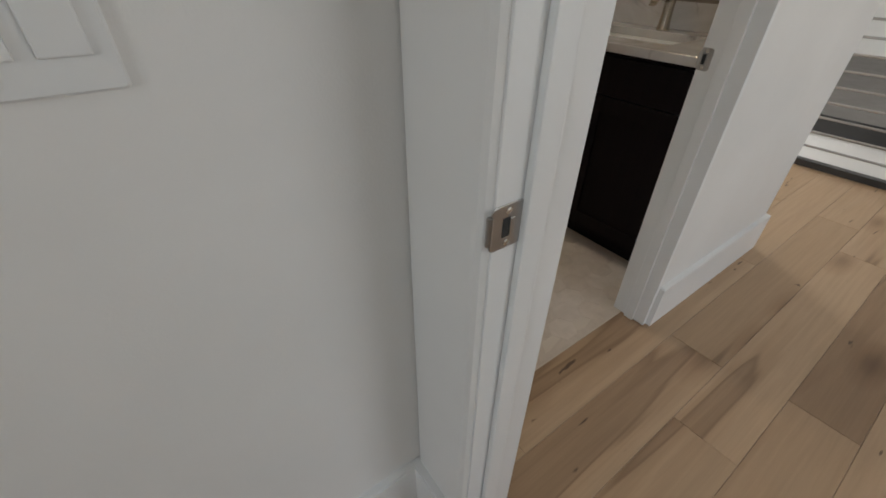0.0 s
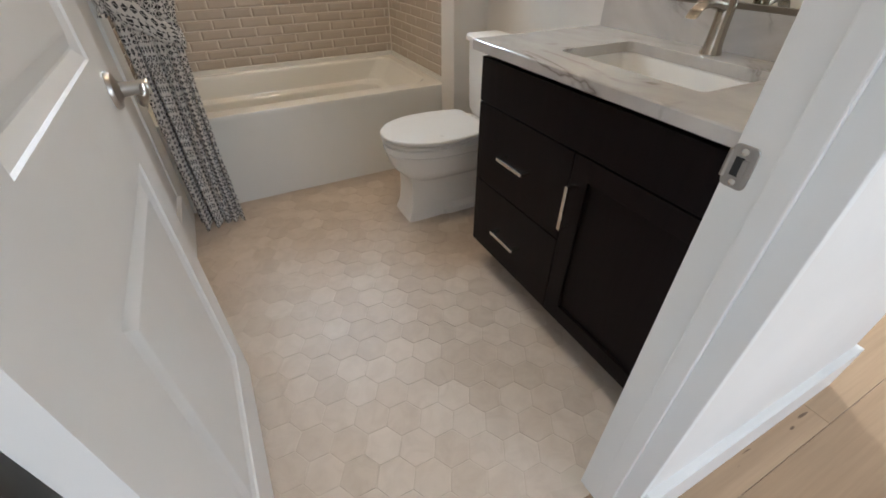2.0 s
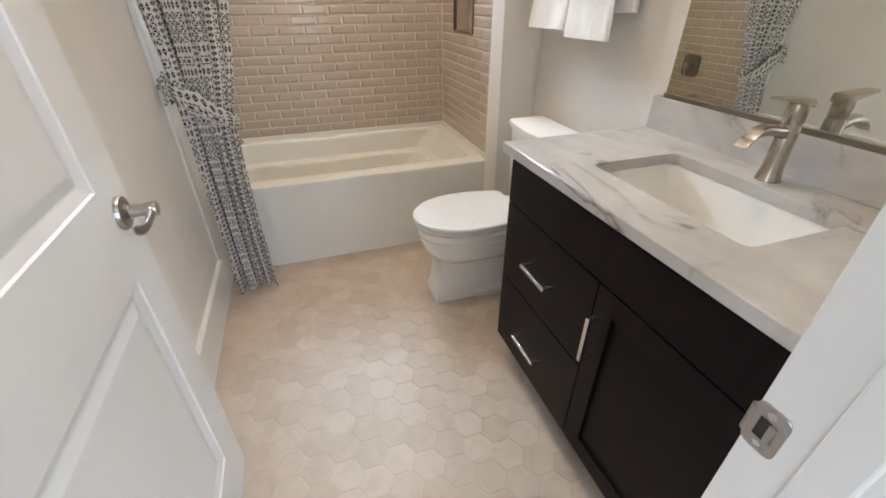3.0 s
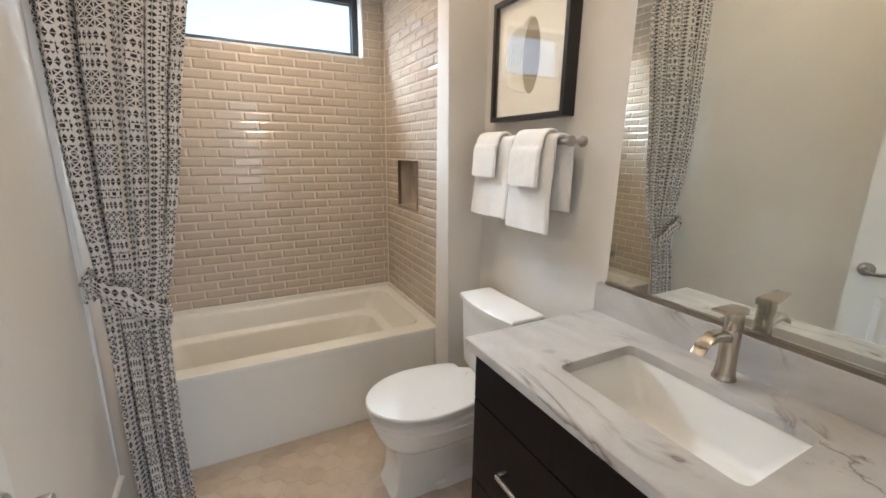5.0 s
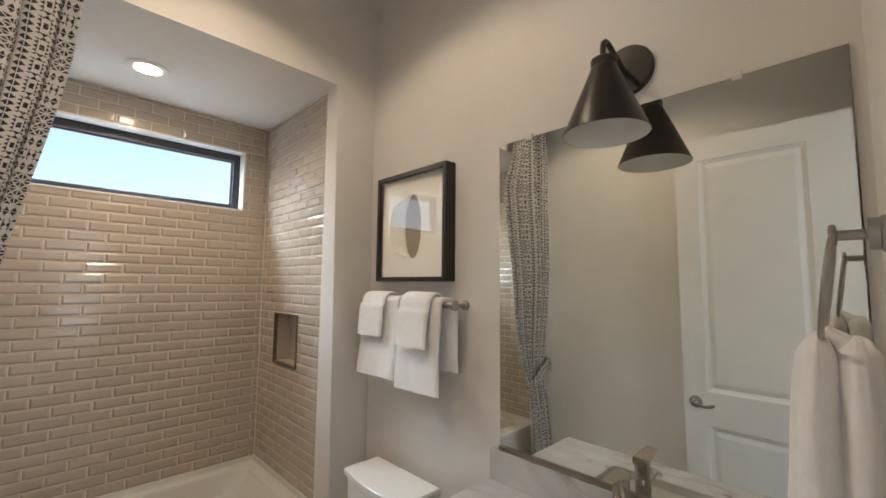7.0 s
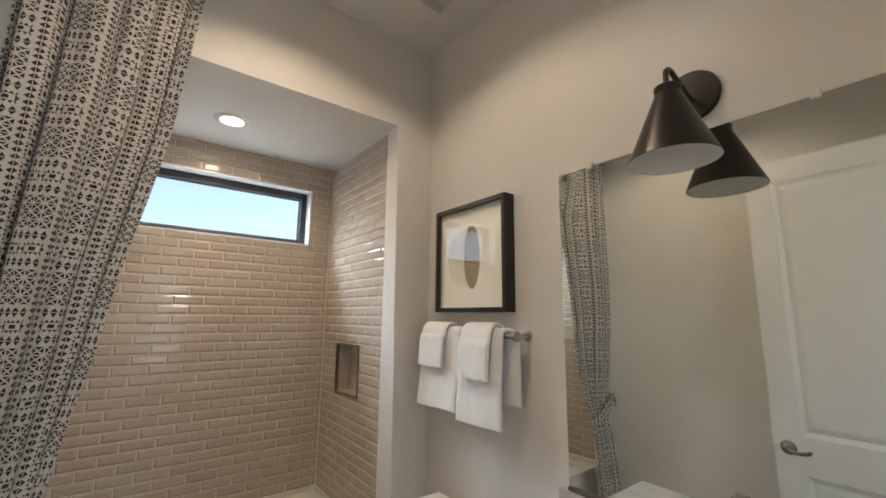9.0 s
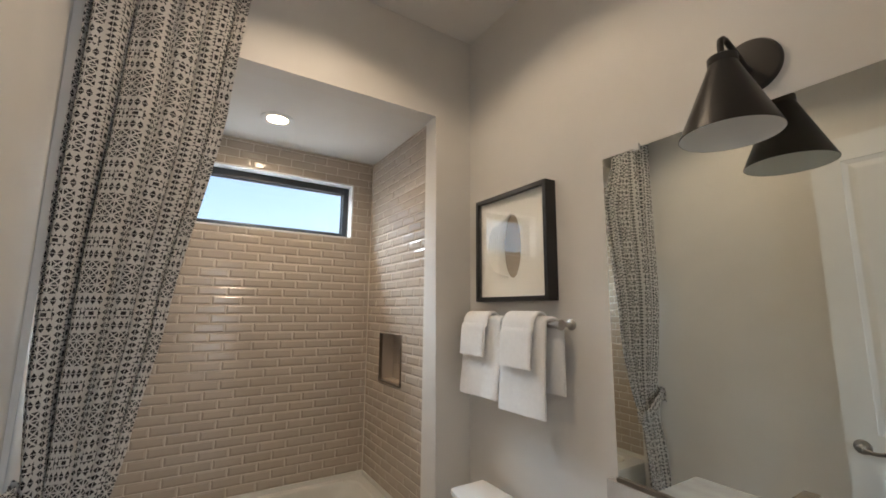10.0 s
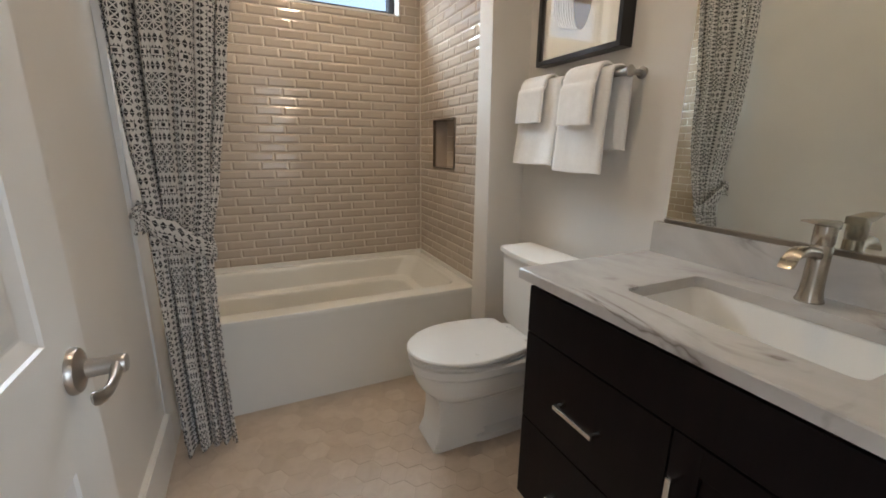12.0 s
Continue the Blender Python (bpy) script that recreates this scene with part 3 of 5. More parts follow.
def panel_door():
    th = thing("door_1", "white moulded two-panel bathroom door standing open against the wall", "door", kind="structure")
    y0, y1, z0, z1, xa, xb = 0.574, 1.348, 0.012, 2.442, 0.4955, 0.533
    bm = bmesh.new()
    pans = [(0.195, 0.805), (0.992, 2.32)]
    sy0, sy1 = y0 + 0.17, y1 - 0.118
    for b in ((y0, sy0, z0, z1), (sy1, y1, z0, z1), (sy0, sy1, z0, pans[0][0]), (sy0, sy1, pans[0][1], pans[1][0]), (sy0, sy1, pans[1][1], z1)):
        block(xa, xb, *b, bm=bm)
    for za, zb in pans:
        for face, d in ((xb, -1), (xa, 1)):
            loops = []
            for inset, depth in ((0, 0), (0.003, 0.004), (0.022, 0.0115), (0.026, 0.0115), (0.050, 0.004), (0.056, 0.0035)):
                x = face + d * depth
                loops.append([(x, sy0 + inset, za + inset), (x, sy1 - inset, za + inset), (x, sy1 - inset, zb - inset), (x, sy0 + inset, zb - inset)])
            rings(loops, False, bm)
            bm.faces.new([bm.verts.new(p) for p in loops[-1]])
    bmesh.ops.remove_doubles(bm, verts=bm.verts[:], dist=0.0001)
    part("leaf", bm, TRIM, th)
    for side, x in ((1, xb), (-1, xa)):
        hz = 0.927
        m = Matrix.Translation((x, 1.288, hz)) @ pose(0, 0, 0, 0, 90 * side, 0)
        handle = part("handle", lathe([(0.034, 0), (0.034, 0.004), (0.031, 0.009), (0.020, 0.012), (0.0135, 0.017), (0.0125, 0.040), (0.0140, 0.046), (0.0140, 0.060), (0.0125, 0.063), (0.003, 0.064)], m, 32), NICKEL, th, "brushed nickel lever handle", True)
        blade = []
        for ly, lz, out, hx, hh in ((1.296, 0.0, 0.052, 0.006, 0.009), (1.285, -0.001, 0.052, 0.008, 0.0125), (1.268, -0.004, 0.053, 0.0075, 0.0115), (1.248, -0.008, 0.054, 0.0055, 0.0095), (1.228, -0.009, 0.054, 0.0045, 0.009),
                                    (1.210, -0.006, 0.053, 0.004, 0.010), (1.197, -0.001, 0.051, 0.0035, 0.011), (1.188, 0.003, 0.049, 0.003, 0.009), (1.185, 0.004, 0.0485, 0.0015, 0.005)):
            blade.append([(x + side * (out + hx * math.cos(a)), ly, hz + lz + hh * math.sin(a)) for a in [2 * math.pi * i / 16 for i in range(16)]])
        part("lever", rings(blade), NICKEL, handle, "", True)
    part("latch_plate", block(xa + 0.006, xb - 0.006, y1 - 0.0005, y1 + 0.0015, 0.885, 0.94, 0.0005), NICKEL, th)
    th.matrix_world = Matrix.Translation((0.533, 1.3, 0)) @ pose(0, 0, 0, 0, 0, 1.0) @ Matrix.Translation((-0.533, -1.3, 0))
    return th


panel_door()
for hz in (0.333, 0.963, 1.593, 2.223):
    hinge = thing("door_hinge", "satin nickel butt hinge on the edge of the open white door", "hinge", "door hinges")
    loops = []
    for y, inset in ((0.5745, 0), (0.572, 0), (0.5715, 0.0005)):
        loops.append([(p[0], y, p[1]) for p in rounded_rect(0.490 + inset, 0.5325 - inset, hz - 0.045 + inset, hz + 0.045 - inset, 0, 0.012)])
    part("plate", rings(loops), NICKEL, hinge)
    part("jamb_plate", block(DX0 - 0.001, DX0 + 0.0015, 0.530, 0.5600, hz - 0.045, hz + 0.045, 0.0006), NICKEL, hinge)
    part("knuckle", lathe([(0.0065, -0.046), (0.0065, 0.046)], Matrix.Translation((0.4895, 0.582, hz)), 14), NICKEL, hinge, "", True)
    for dz in (-0.03, 0.0, 0.03):
        part("screw", lathe([(0.004, 0), (0.004, 0.0006), (0.002, 0.001)], Matrix.Translation((0.512 + (0.010 if dz == 0 else 0), 0.5716, hz + dz)) @ pose(0, 0, 0, 90), 12), DARK_TRIM, hinge)

# window
win = thing("window_1", "high narrow fixed window with a dark frame above the tub", "window", kind="structure")
FS, FB, FT = 0.044, 0.040, 0.050   # frame widths: sides, bottom, top
for b in ((WX0 - 0.01, WX0 + FS, WZ0, WZ1), (WX1 - FS, WX1 + 0.01, WZ0, WZ1), (WX0 + FS, WX1 - FS, WZ0 - 0.01, WZ0 + FB), (WX0 + FS, WX1 - FS, WZ1 - FT, WZ1 + 0.01)):
    part("window_frame", block(b[0], b[1], 3.405, 3.466, b[2], b[3], 0.003), WINDOW_FRAME, win)
for b in ((WX0 + FS - 0.002, WX0 + FS + 0.007, WZ0 + FB, WZ1 - FT), (WX1 - FS - 0.007, WX1 - FS + 0.002, WZ0 + FB, WZ1 - FT), (WX0 + FS, WX1 - FS, WZ0 + FB - 0.002, WZ0 + FB + 0.007), (WX0 + FS, WX1 - FS, WZ1 - FT - 0.007, WZ1 - FT + 0.002)):
    part("glazing_bead", block(b[0], b[1], 3.430, 3.447, b[2], b[3], 0.002), WINDOW_FRAME, win)
pane = part("pane", block(WX0 + FS, WX1 - FS, 3.448, 3.453, WZ0 + FB, WZ1 - FT), GLASS, win)
pane.visible_shadow = False
for b in ((WX0 - 0.005, WX0 + 0.006, WZ0, WZ1), (WX1 - 0.006, WX1 + 0.005, WZ0, WZ1), (WX0, WX1, WZ0 - 0.005, WZ0 + 0.006), (WX0, WX1, WZ1 - 0.006, WZ1 + 0.005)):
    part("reveal", block(b[0], b[1], TY1 - 0.001, 3.405, b[2], b[3], 0.002), TRIM, win)

# recessed lights and vent
def can_light(name, x, y, z, label, deep):
    th = thing(name, label, "recessed light", "recessed lights")
    if deep:
        part("trim_ring", lathe([(0.098, 0.0), (0.098, -0.003), (0.090, -0.006), (0.068, -0.004), (0.062, 0.003), (0.060, 0.07)], Matrix.Translation((x, y, z)), 40, False), PLASTIC, th, "", True)
        part("housing", lathe([(0.060, 0.07), (0.060, 0.16), (0.001, 0.16)], Matrix.Translation((x, y, z)), 32, False), PLASTIC, th, "", True)
        part("diffuser", lathe([(0.057, 0.085), (0.057, 0.088)], Matrix.Translation((x, y, z)), 32), LAMP_GLOW, th, "glowing warm white lens")
    else:
        part("trim_ring", lathe([(0.088, 0.0), (0.088, -0.004), (0.080, -0.009), (0.058, -0.008), (0.054, -0.003)], Matrix.Translation((x, y, z)), 40, False), PLASTIC, th, "", True)
        part("diffuser", lathe([(0.056, 0.0), (0.056, -0.0045)], Matrix.Translation((x, y, z)), 32), LAMP_GLOW, th, "glowing warm white lens")
    return th


can_light("recessed_light", BATH_CAN[0], BATH_CAN[1], CEIL_Z, "lit white recessed downlight in the bathroom ceiling", True)
can_light("recessed_light", TUB_CAN[0], TUB_CAN[1], TUB_Z, "lit white recessed downlight above the tub", False)

vent = thing("ceiling_vent", "square slatted exhaust vent in the white ceiling", "vent")
vx0, vx1, vy0, vy1 = 1.61, 1.898, 1.79, 2.078
# dark sheet stands for the shade behind the slats
part("backing", block(vx0 + 0.01, vx1 - 0.01, vy0 + 0.01, vy1 - 0.01, CEIL_Z - 0.003, CEIL_Z - 0.0005), DARK, vent)
for b in ((vx0, vx1, vy0, vy0 + 0.022), (vx0, vx1, vy1 - 0.022, vy1), (vx0, vx0 + 0.022, vy0 + 0.022, vy1 - 0.022), (vx1 - 0.022, vx1, vy0 + 0.022, vy1 - 0.022)):
    part("frame", block(*b, CEIL_Z - 0.012, CEIL_Z - 0.0008, 0.002), PLASTIC, vent)
for i in range(17):
    yy = vy0 + 0.030 + i * (vy1 - vy0 - 0.060) / 16
    part("slat", block(vx0 + 0.022, vx1 - 0.022, yy - 0.0035, yy + 0.0035, CEIL_Z - 0.011, CEIL_Z - 0.003), PLASTIC, vent)

# switch plate in the bedroom
sw = thing("light_switch", "white two-gang rocker switch plate on the bedroom wall", "light switch")
loops = []
for d, inset in ((0, 0), (0.004, 0), (0.006, 0.002)):
    loops.append([(p[0], HALL_Y - d, p[1]) for p in rounded_rect(-0.116 + inset, 0.0 - inset, 1.056 + inset, 1.17 - inset, 0, 0.004)])
part("plate", rings(loops), PLASTIC, sw)
for x0 in (-0.094, -0.0485):
    part("paddle", block(x0, x0 + 0.033, HALL_Y - 0.010, HALL_Y - 0.005, 1.083, 1.148, 0.0015), PLASTIC, sw)
    for z in (1.069, 1.157):
        part("screw", lathe([(0.003, 0), (0.003, 0.001)], Matrix.Translation((x0 + 0.0165, HALL_Y - 0.0058, z)) @ pose(0, 0, 0, 90), 12), PLASTIC, sw)


# ---- bathtub ----
def bathtub():
    th = thing("bathtub", "white acrylic alcove bathtub with a flat apron", "bathtub")
    x0, x1, y0, y1, zt = TX0, TX1, 2.503, TY1 + 0.004, 0.472
    loops = [rounded_rect(x0, x1, y0 + 0.006, y1, 0.0, 0.003), rounded_rect(x0, x1, y0 + 0.006, y1, 0.055, 0.003), rounded_rect(x0, x1, y0 + 0.010, y1, 0.062, 0.003), rounded_rect(x0, x1, y0 + 0.004, y1, zt - 0.05, 0.003),
             rounded_rect(x0, x1, y0, y1, zt - 0.03, 0.003), rounded_rect(x0, x1, y0, y1, zt - 0.010, 0.003), rounded_rect(x0, x1, y0 + 0.003, y1, zt - 0.003, 0.003), rounded_rect(x0 + 0.004, x1 - 0.004, y0 + 0.010, y1, zt, 0.003)]
    inner = [(0.064, 0.052, 0.088, 0.036, zt, 0.09), (0.068, 0.056, 0.092, 0.040, zt - 0.001, 0.09), (0.073, 0.062, 0.097, 0.045, zt - 0.005, 0.09), (0.076, 0.066, 0.100, 0.048, zt - 0.012, 0.09), (0.078, 0.070, 0.102, 0.050, zt - 0.022, 0.09),
             (0.094, 0.135, 0.116, 0.060, 0.354, 0.10), (0.098, 0.142, 0.119, 0.063, 0.344, 0.10), (0.104, 0.150, 0.123, 0.070, 0.340, 0.10), (0.110, 0.190, 0.140, 0.106, 0.336, 0.10), (0.114, 0.196, 0.144, 0.112, 0.334, 0.10), (0.118, 0.202, 0.148, 0.116, 0.328, 0.10), (0.121, 0.208, 0.151, 0.119, 0.318, 0.10),
             (0.135, 0.31, 0.170, 0.140, 0.13, 0.11), (0.145, 0.33, 0.180, 0.150, 0.10, 0.11), (0.165, 0.36, 0.200, 0.170, 0.084, 0.10), (0.25, 0.47, 0.28, 0.30, 0.076, 0.06)]
    for a, b, c, d, z, r in inner:
        loops.append(rounded_rect(x0 + a, x1 - b, y0 + c, y1 - d, z, r))
    part("shell", rings(loops), ACRYLIC, th, "", True, True)
    for fx0, fx1, fy0, fy1 in ((x0, x1, TY1 - 0.002, TY1 + 0.010), (x1 - 0.002, x1 + 0.010, y0 + 0.01, TY1 - 0.002), (x0 - 0.010, x0 + 0.002, y0 + 0.01, TY1 - 0.002)):
        part("tile_flange", block(fx0, fx1, fy0, fy1, zt - 0.01, 0.4995, 0.0015), ACRYLIC, th)
    part("drain", lathe([(0.034, 0), (0.034, 0.003), (0.026, 0.005), (0.024, 0.001), (0.003, 0.001)], Matrix.Translation((x0 + 0.32, (y0 + y1) / 2, 0.076)), 28), NICKEL, th, "nickel drain ring", True)
    part("overflow_cap", lathe([(0.036, 0), (0.036, 0.006), (0.030, 0.010), (0.004, 0.011)], Matrix.Translation((x0 + 0.128, (y0 + y1) / 2, 0.27)) @ pose(0, 0, 0, 0, 84, 0), 28), NICKEL, th, "nickel overflow cap", True)
    return th


bathtub()
spout = thing("tub_spout", "brushed nickel tub spout on the tiled wall", "tub spout")
part("flange", lathe([(0.034, 0), (0.034, 0.006), (0.026, 0.010)], Matrix.Translation((TX0, 2.90, 0.62)) @ pose(0, 0, 0, 0, 90), 24), NICKEL, spout, "", True)
part("body", tube([(TX0 + 0.004, 2.90, 0.62), (TX0 + 0.09, 2.90, 0.62), (TX0 + 0.155, 2.90, 0.617), (TX0 + 0.185, 2.90, 0.605), (TX0 + 0.192, 2.90, 0.588)], [0.024, 0.024, 0.023, 0.021, 0.018], 18), NICKEL, spout, "", True)


valve = thing("shower_valve", "brushed nickel square shower valve trim on the tiled wall", "shower valve")
loops = []
for dx, inset in ((0, 0), (0.005, 0), (0.009, 0.004)):
    loops.append([(TX0 + dx, p[0], p[1]) for p in rounded_rect(2.92 + inset, 3.07 - inset, 0.76 + inset, 0.91 - inset, 0, 0.03)])
part("plate", rings(loops), DARK_TRIM, valve, "", True)
part("stem", lathe([(0.026, 0.008), (0.024, 0.05), (0.020, 0.056), (0.004, 0.058)], Matrix.Translation((TX0, 2.995, 0.835)) @ pose(0, 0, 0, 0, 90), 24), NICKEL, valve, "", True)
part("lever", tube([(TX0 + 0.045, 2.995, 0.84), (TX0 + 0.052, 2.99, 0.80), (TX0 + 0.056, 2.985, 0.765)], [0.009, 0.008, 0.006], 12), NICKEL, valve, "", True)


# ---- toilet ----
def toilet():
    th = thing("toilet", "white two-piece toilet with a closed elongated lid", "toilet")
    c = 1.995

    def ring(x0, x1, hw, z, p=2.2, back=None):
        return oval((x0 + x1) / 2, c, z, (x1 - x0) / 2, hw, 48, p, back)
    foot = [ring(1.44, 1.93, 0.082, 0.17, 5), ring(1.425, 1.925, 0.086, 0.20, 4.5), ring(1.395, 1.92, 0.108, 0.222, 3.6), ring(1.372, 1.92, 0.132, 0.240, 3.0, 4), ring(1.352, 1.915, 0.150, 0.262, 2.6, 4), ring(1.345, 1.91, 0.155, 0.272, 2.5, 4), ring(1.340, 1.91, 0.160, 0.274, 2.5, 4),
            ring(1.326, 1.905, 0.168, 0.300, 2.4, 4), ring(1.316, 1.90, 0.175, 0.33, 2.3, 4), ring(1.310, 1.90, 0.180, 0.352, 2.2, 4), ring(1.316, 1.90, 0.176, 0.357, 2.2, 4), ring(1.305, 1.90, 0.184, 0.363, 2.2, 4), ring(1.301, 1.90, 0.187, 0.394, 2.2, 4), ring(1.312, 1.895, 0.178, 0.401, 2.2, 4)]
    ped = [[(xa, c - w, z), (xa + ch, c - w - ch * 0.35, z), (xb, c - w - ch * 0.35, z), (xb, c + w + ch * 0.35, z), (xa + ch, c + w + ch * 0.35, z), (xa, c + w, z)] for xa, xb, w, ch, z in ((1.368, 1.62, 0.087, 0.018, 0.0), (1.370, 1.62, 0.086, 0.018, 0.014), (1.388, 1.60, 0.080, 0.018, 0.06), (1.396, 1.585, 0.076, 0.018, 0.14), (1.396, 1.58, 0.077, 0.018, 0.20), (1.386, 1.58, 0.084, 0.02, 0.240))]
    part("pedestal", rings(ped), CERAMIC, th, "", True)
    part("rear_foot", rings([ring(1.55, 1.965, 0.105, 0.0, 8), ring(1.55, 1.965, 0.105, 0.028, 8), ring(1.55, 1.955, 0.072, 0.045, 7), ring(1.55, 1.945, 0.064, 0.30, 6)]), CERAMIC, th, "", True)
    part("bowl", rings(foot), CERAMIC, th, "", True)
    part("shelf", block(1.78, 2.02, c - 0.115, c + 0.115, 0.30, 0.402, 0.02, 3), CERAMIC, th, "", True)

    def egg(front, hw, z, rear=1.778):
        """Elongated lid outline: round front, widest behind the middle, straight back edge with cut corners."""
        pts = []
        xm = 1.545
        for i in range(25):
            a = radians(90 + 180 * i / 24)
            pts.append((xm + (xm - front) * math.cos(a), c + hw * math.sin(a), z))
        for f, g in ((0.35, 0.985), (0.62, 0.93), (0.82, 0.86), (0.94, 0.81), (1.0, 0.74)):
            pts.append((xm + (rear - xm) * f, c - hw * g, z))
        for f, g in ((1.0, 0.74), (0.94, 0.81), (0.82, 0.86), (0.62, 0.93), (0.35, 0.985)):
            pts.append((xm + (rear - xm) * f, c + hw * g, z))
        return pts
    part("seat", rings([egg(1.304, 0.182, 0.404), egg(1.297, 0.188, 0.408), egg(1.297, 0.188, 0.418), egg(1.303, 0.183, 0.4215)]), PLASTIC, th, "", True)
    part("lid", rings([egg(1.300, 0.187, 0.4245), egg(1.293, 0.193, 0.428), egg(1.292, 0.194, 0.437), egg(1.297, 0.189, 0.443), egg(1.315, 0.172, 0.4465, 1.765), egg(1.40, 0.10, 0.449, 1.70)]), PLASTIC, th, "smooth closed white lid", True)
    for s in (-1, 1):
        part("hinge_cap", block(1.765, 1.805, c + s * 0.075 - 0.018, c + s * 0.075 + 0.018, 0.398, 0.437, 0.006), PLASTIC, th, "", True)

    def tank_loop(z, w, xf, bow):
        pts = []
        n = 14
        for i in range(n + 1):
            f = -1 + 2 * i / n
            pts.append((xf - bow * (1 - f * f), c + w * f, z))
        pts += [(2.014, c + w, z), (2.014, c - w, z)]
        return pts
    part("tank", rings([tank_loop(0.40, 0.175, 1.872, 0.012), tank_loop(0.43, 0.192, 1.862, 0.016), tank_loop(0.60, 0.197, 1.857, 0.02), tank_loop(0.752, 0.20, 1.853, 0.02)]), CERAMIC, th, "", True)
    part("tank_lid", rings([tank_loop(0.752, 0.206, 1.848, 0.024), tank_loop(0.757, 0.212, 1.842, 0.026), tank_loop(0.777, 0.212, 1.842, 0.026), tank_loop(0.784, 0.206, 1.850, 0.024)]), CERAMIC, th, "", True)
    return th


toilet()


# ---- vanity ----
VY0, VY1, VF = 0.562, 1.527, 1.508
CT = 0.892


def bar_pull(parent, p0, p1, out=0.034):
    """Squared bar pull between two points on the face."""
    a, b = Vector(p0), Vector(p1)
    d = (b - a).normalized()
    o = Vector((-out, 0, 0))
    bm = bmesh.new()
    for s, e, w, t in ((a + o - d * 0.005, b + o + d * 0.005, 0.006, 0.005),):
        lo = [min(s[i], e[i]) - (0.0 if abs(d[i]) > 0.5 else (t if i == 0 else w)) for i in range(3)]
        hi = [max(s[i], e[i]) + (0.0 if abs(d[i]) > 0.5 else (t if i == 0 else w)) for i in range(3)]
        block(lo[0], hi[0], lo[1], hi[1], lo[2], hi[2], 0.0018, bm=bm)
    for q in (a, b):
        block(q.x - out, q.x + 0.001, q.y - 0.0055, q.y + 0.0055, q.z - 0.0055, q.z + 0.0055, 0.001, bm=bm)
    return part("handle", bm, STEEL_PULL, parent, "satin steel bar pull")


def vanity():
    th = thing("vanity_cabinet", "dark espresso vanity cabinet with two drawers and a shaker door", "cabinet")
    part("body", block(VF + 0.021, 2.055, VY0, VY1, 0.105, 0.69, 0.001), ESPRESSO, th)
    part("top_rail", block(VF + 0.021, VF + 0.045, VY0, VY1, 0.69, CT - 0.031, 0.001), ESPRESSO, th)
    for yy in (VY0, VY1 - 0.018):
        part("side_panel", block(VF + 0.045, 2.055, yy, yy + 0.018, 0.69, CT - 0.031, 0.001), ESPRESSO, th)
    part("toe_kick", block(VF + 0.085, 2.055, VY0 + 0.002, VY1 - 0.02, 0.0, 0.105), ESPRESSO, th)
    split = 1.042
    part("false_front", block(VF, VF + 0.02, VY0 + 0.003, VY1, 0.703, 0.845, 0.002), ESPRESSO, th)
    for za, zb, hz in ((0.411, 0.698, 0.560), (0.112, 0.406, 0.257)):
        d = part("drawer", block(VF, VF + 0.02, split + 0.002, VY1, za, zb, 0.002), ESPRESSO, th)
        bar_pull(d, (VF, 1.216, hz), (VF, 1.344, hz))
    y0, y1, za, zb, w = VY0 + 0.003, split - 0.002, 0.112, 0.698, 0.062
    d = part("door", block(VF + 0.009, VF + 0.02, y0 + w - 0.004, y1 - w + 0.004, za + w - 0.004, zb - w + 0.004), ESPRESSO, th, "recessed-panel shaker door")
    for b in ((y0, y0 + w, za, zb), (y1 - w, y1, za, zb)):
        part("stile", block(VF, VF + 0.02, *b, 0.0015), ESPRESSO, d)
    for b in ((y0 + w, y1 - w, za, za + w), (y0 + w, y1 - w, zb - w, zb)):
        part("rail", block(VF, VF + 0.02, *b, 0.0015), ESPRESSO, d)
    bar_pull(d, (VF, 1.012, 0.482), (VF, 1.012, 0.614))
    return th


vanity()
SX0, SX1, SY0, SY1 = 1.628, 1.920, 0.835, 1.300
top = thing("vanity_countertop", "pale grey veined quartz countertop with a rectangular sink cutout", "countertop")
ctx0, ctx1, cty0, cty1 = 1.490, 2.058, BY0 + 0.001, 1.566
loops = [rounded_rect(ctx0, ctx1, cty0, cty1, CT - 0.031, 0.004), rounded_rect(ctx0, ctx1, cty0, cty1, CT - 0.003, 0.004), rounded_rect(ctx0 + 0.003, ctx1, cty0, cty1 - 0.003, CT, 0.004),
         rounded_rect(SX0, SX1, SY0, SY1, CT, 0.022), rounded_rect(SX0 + 0.001, SX1 - 0.001, SY0 + 0.001, SY1 - 0.001, CT - 0.002, 0.022), rounded_rect(SX0 + 0.001, SX1 - 0.001, SY0 + 0.001, SY1 - 0.001, CT - 0.031, 0.022), rounded_rect(ctx0, ctx1, cty0, cty1, CT - 0.031, 0.004)]
bm = rings(loops, False)
bmesh.ops.remove_doubles(bm, verts=bm.verts[:], dist=0.00005)
part("slab", bm, QUARTZ, top)
bs = thing("backsplash", "pale grey veined quartz backsplash strip under the mirror", "backsplash")
part("strip", block(2.036, 2.0595, BY0 + 0.002, 1.556, CT, 0.998, 0.002), QUARTZ, bs)

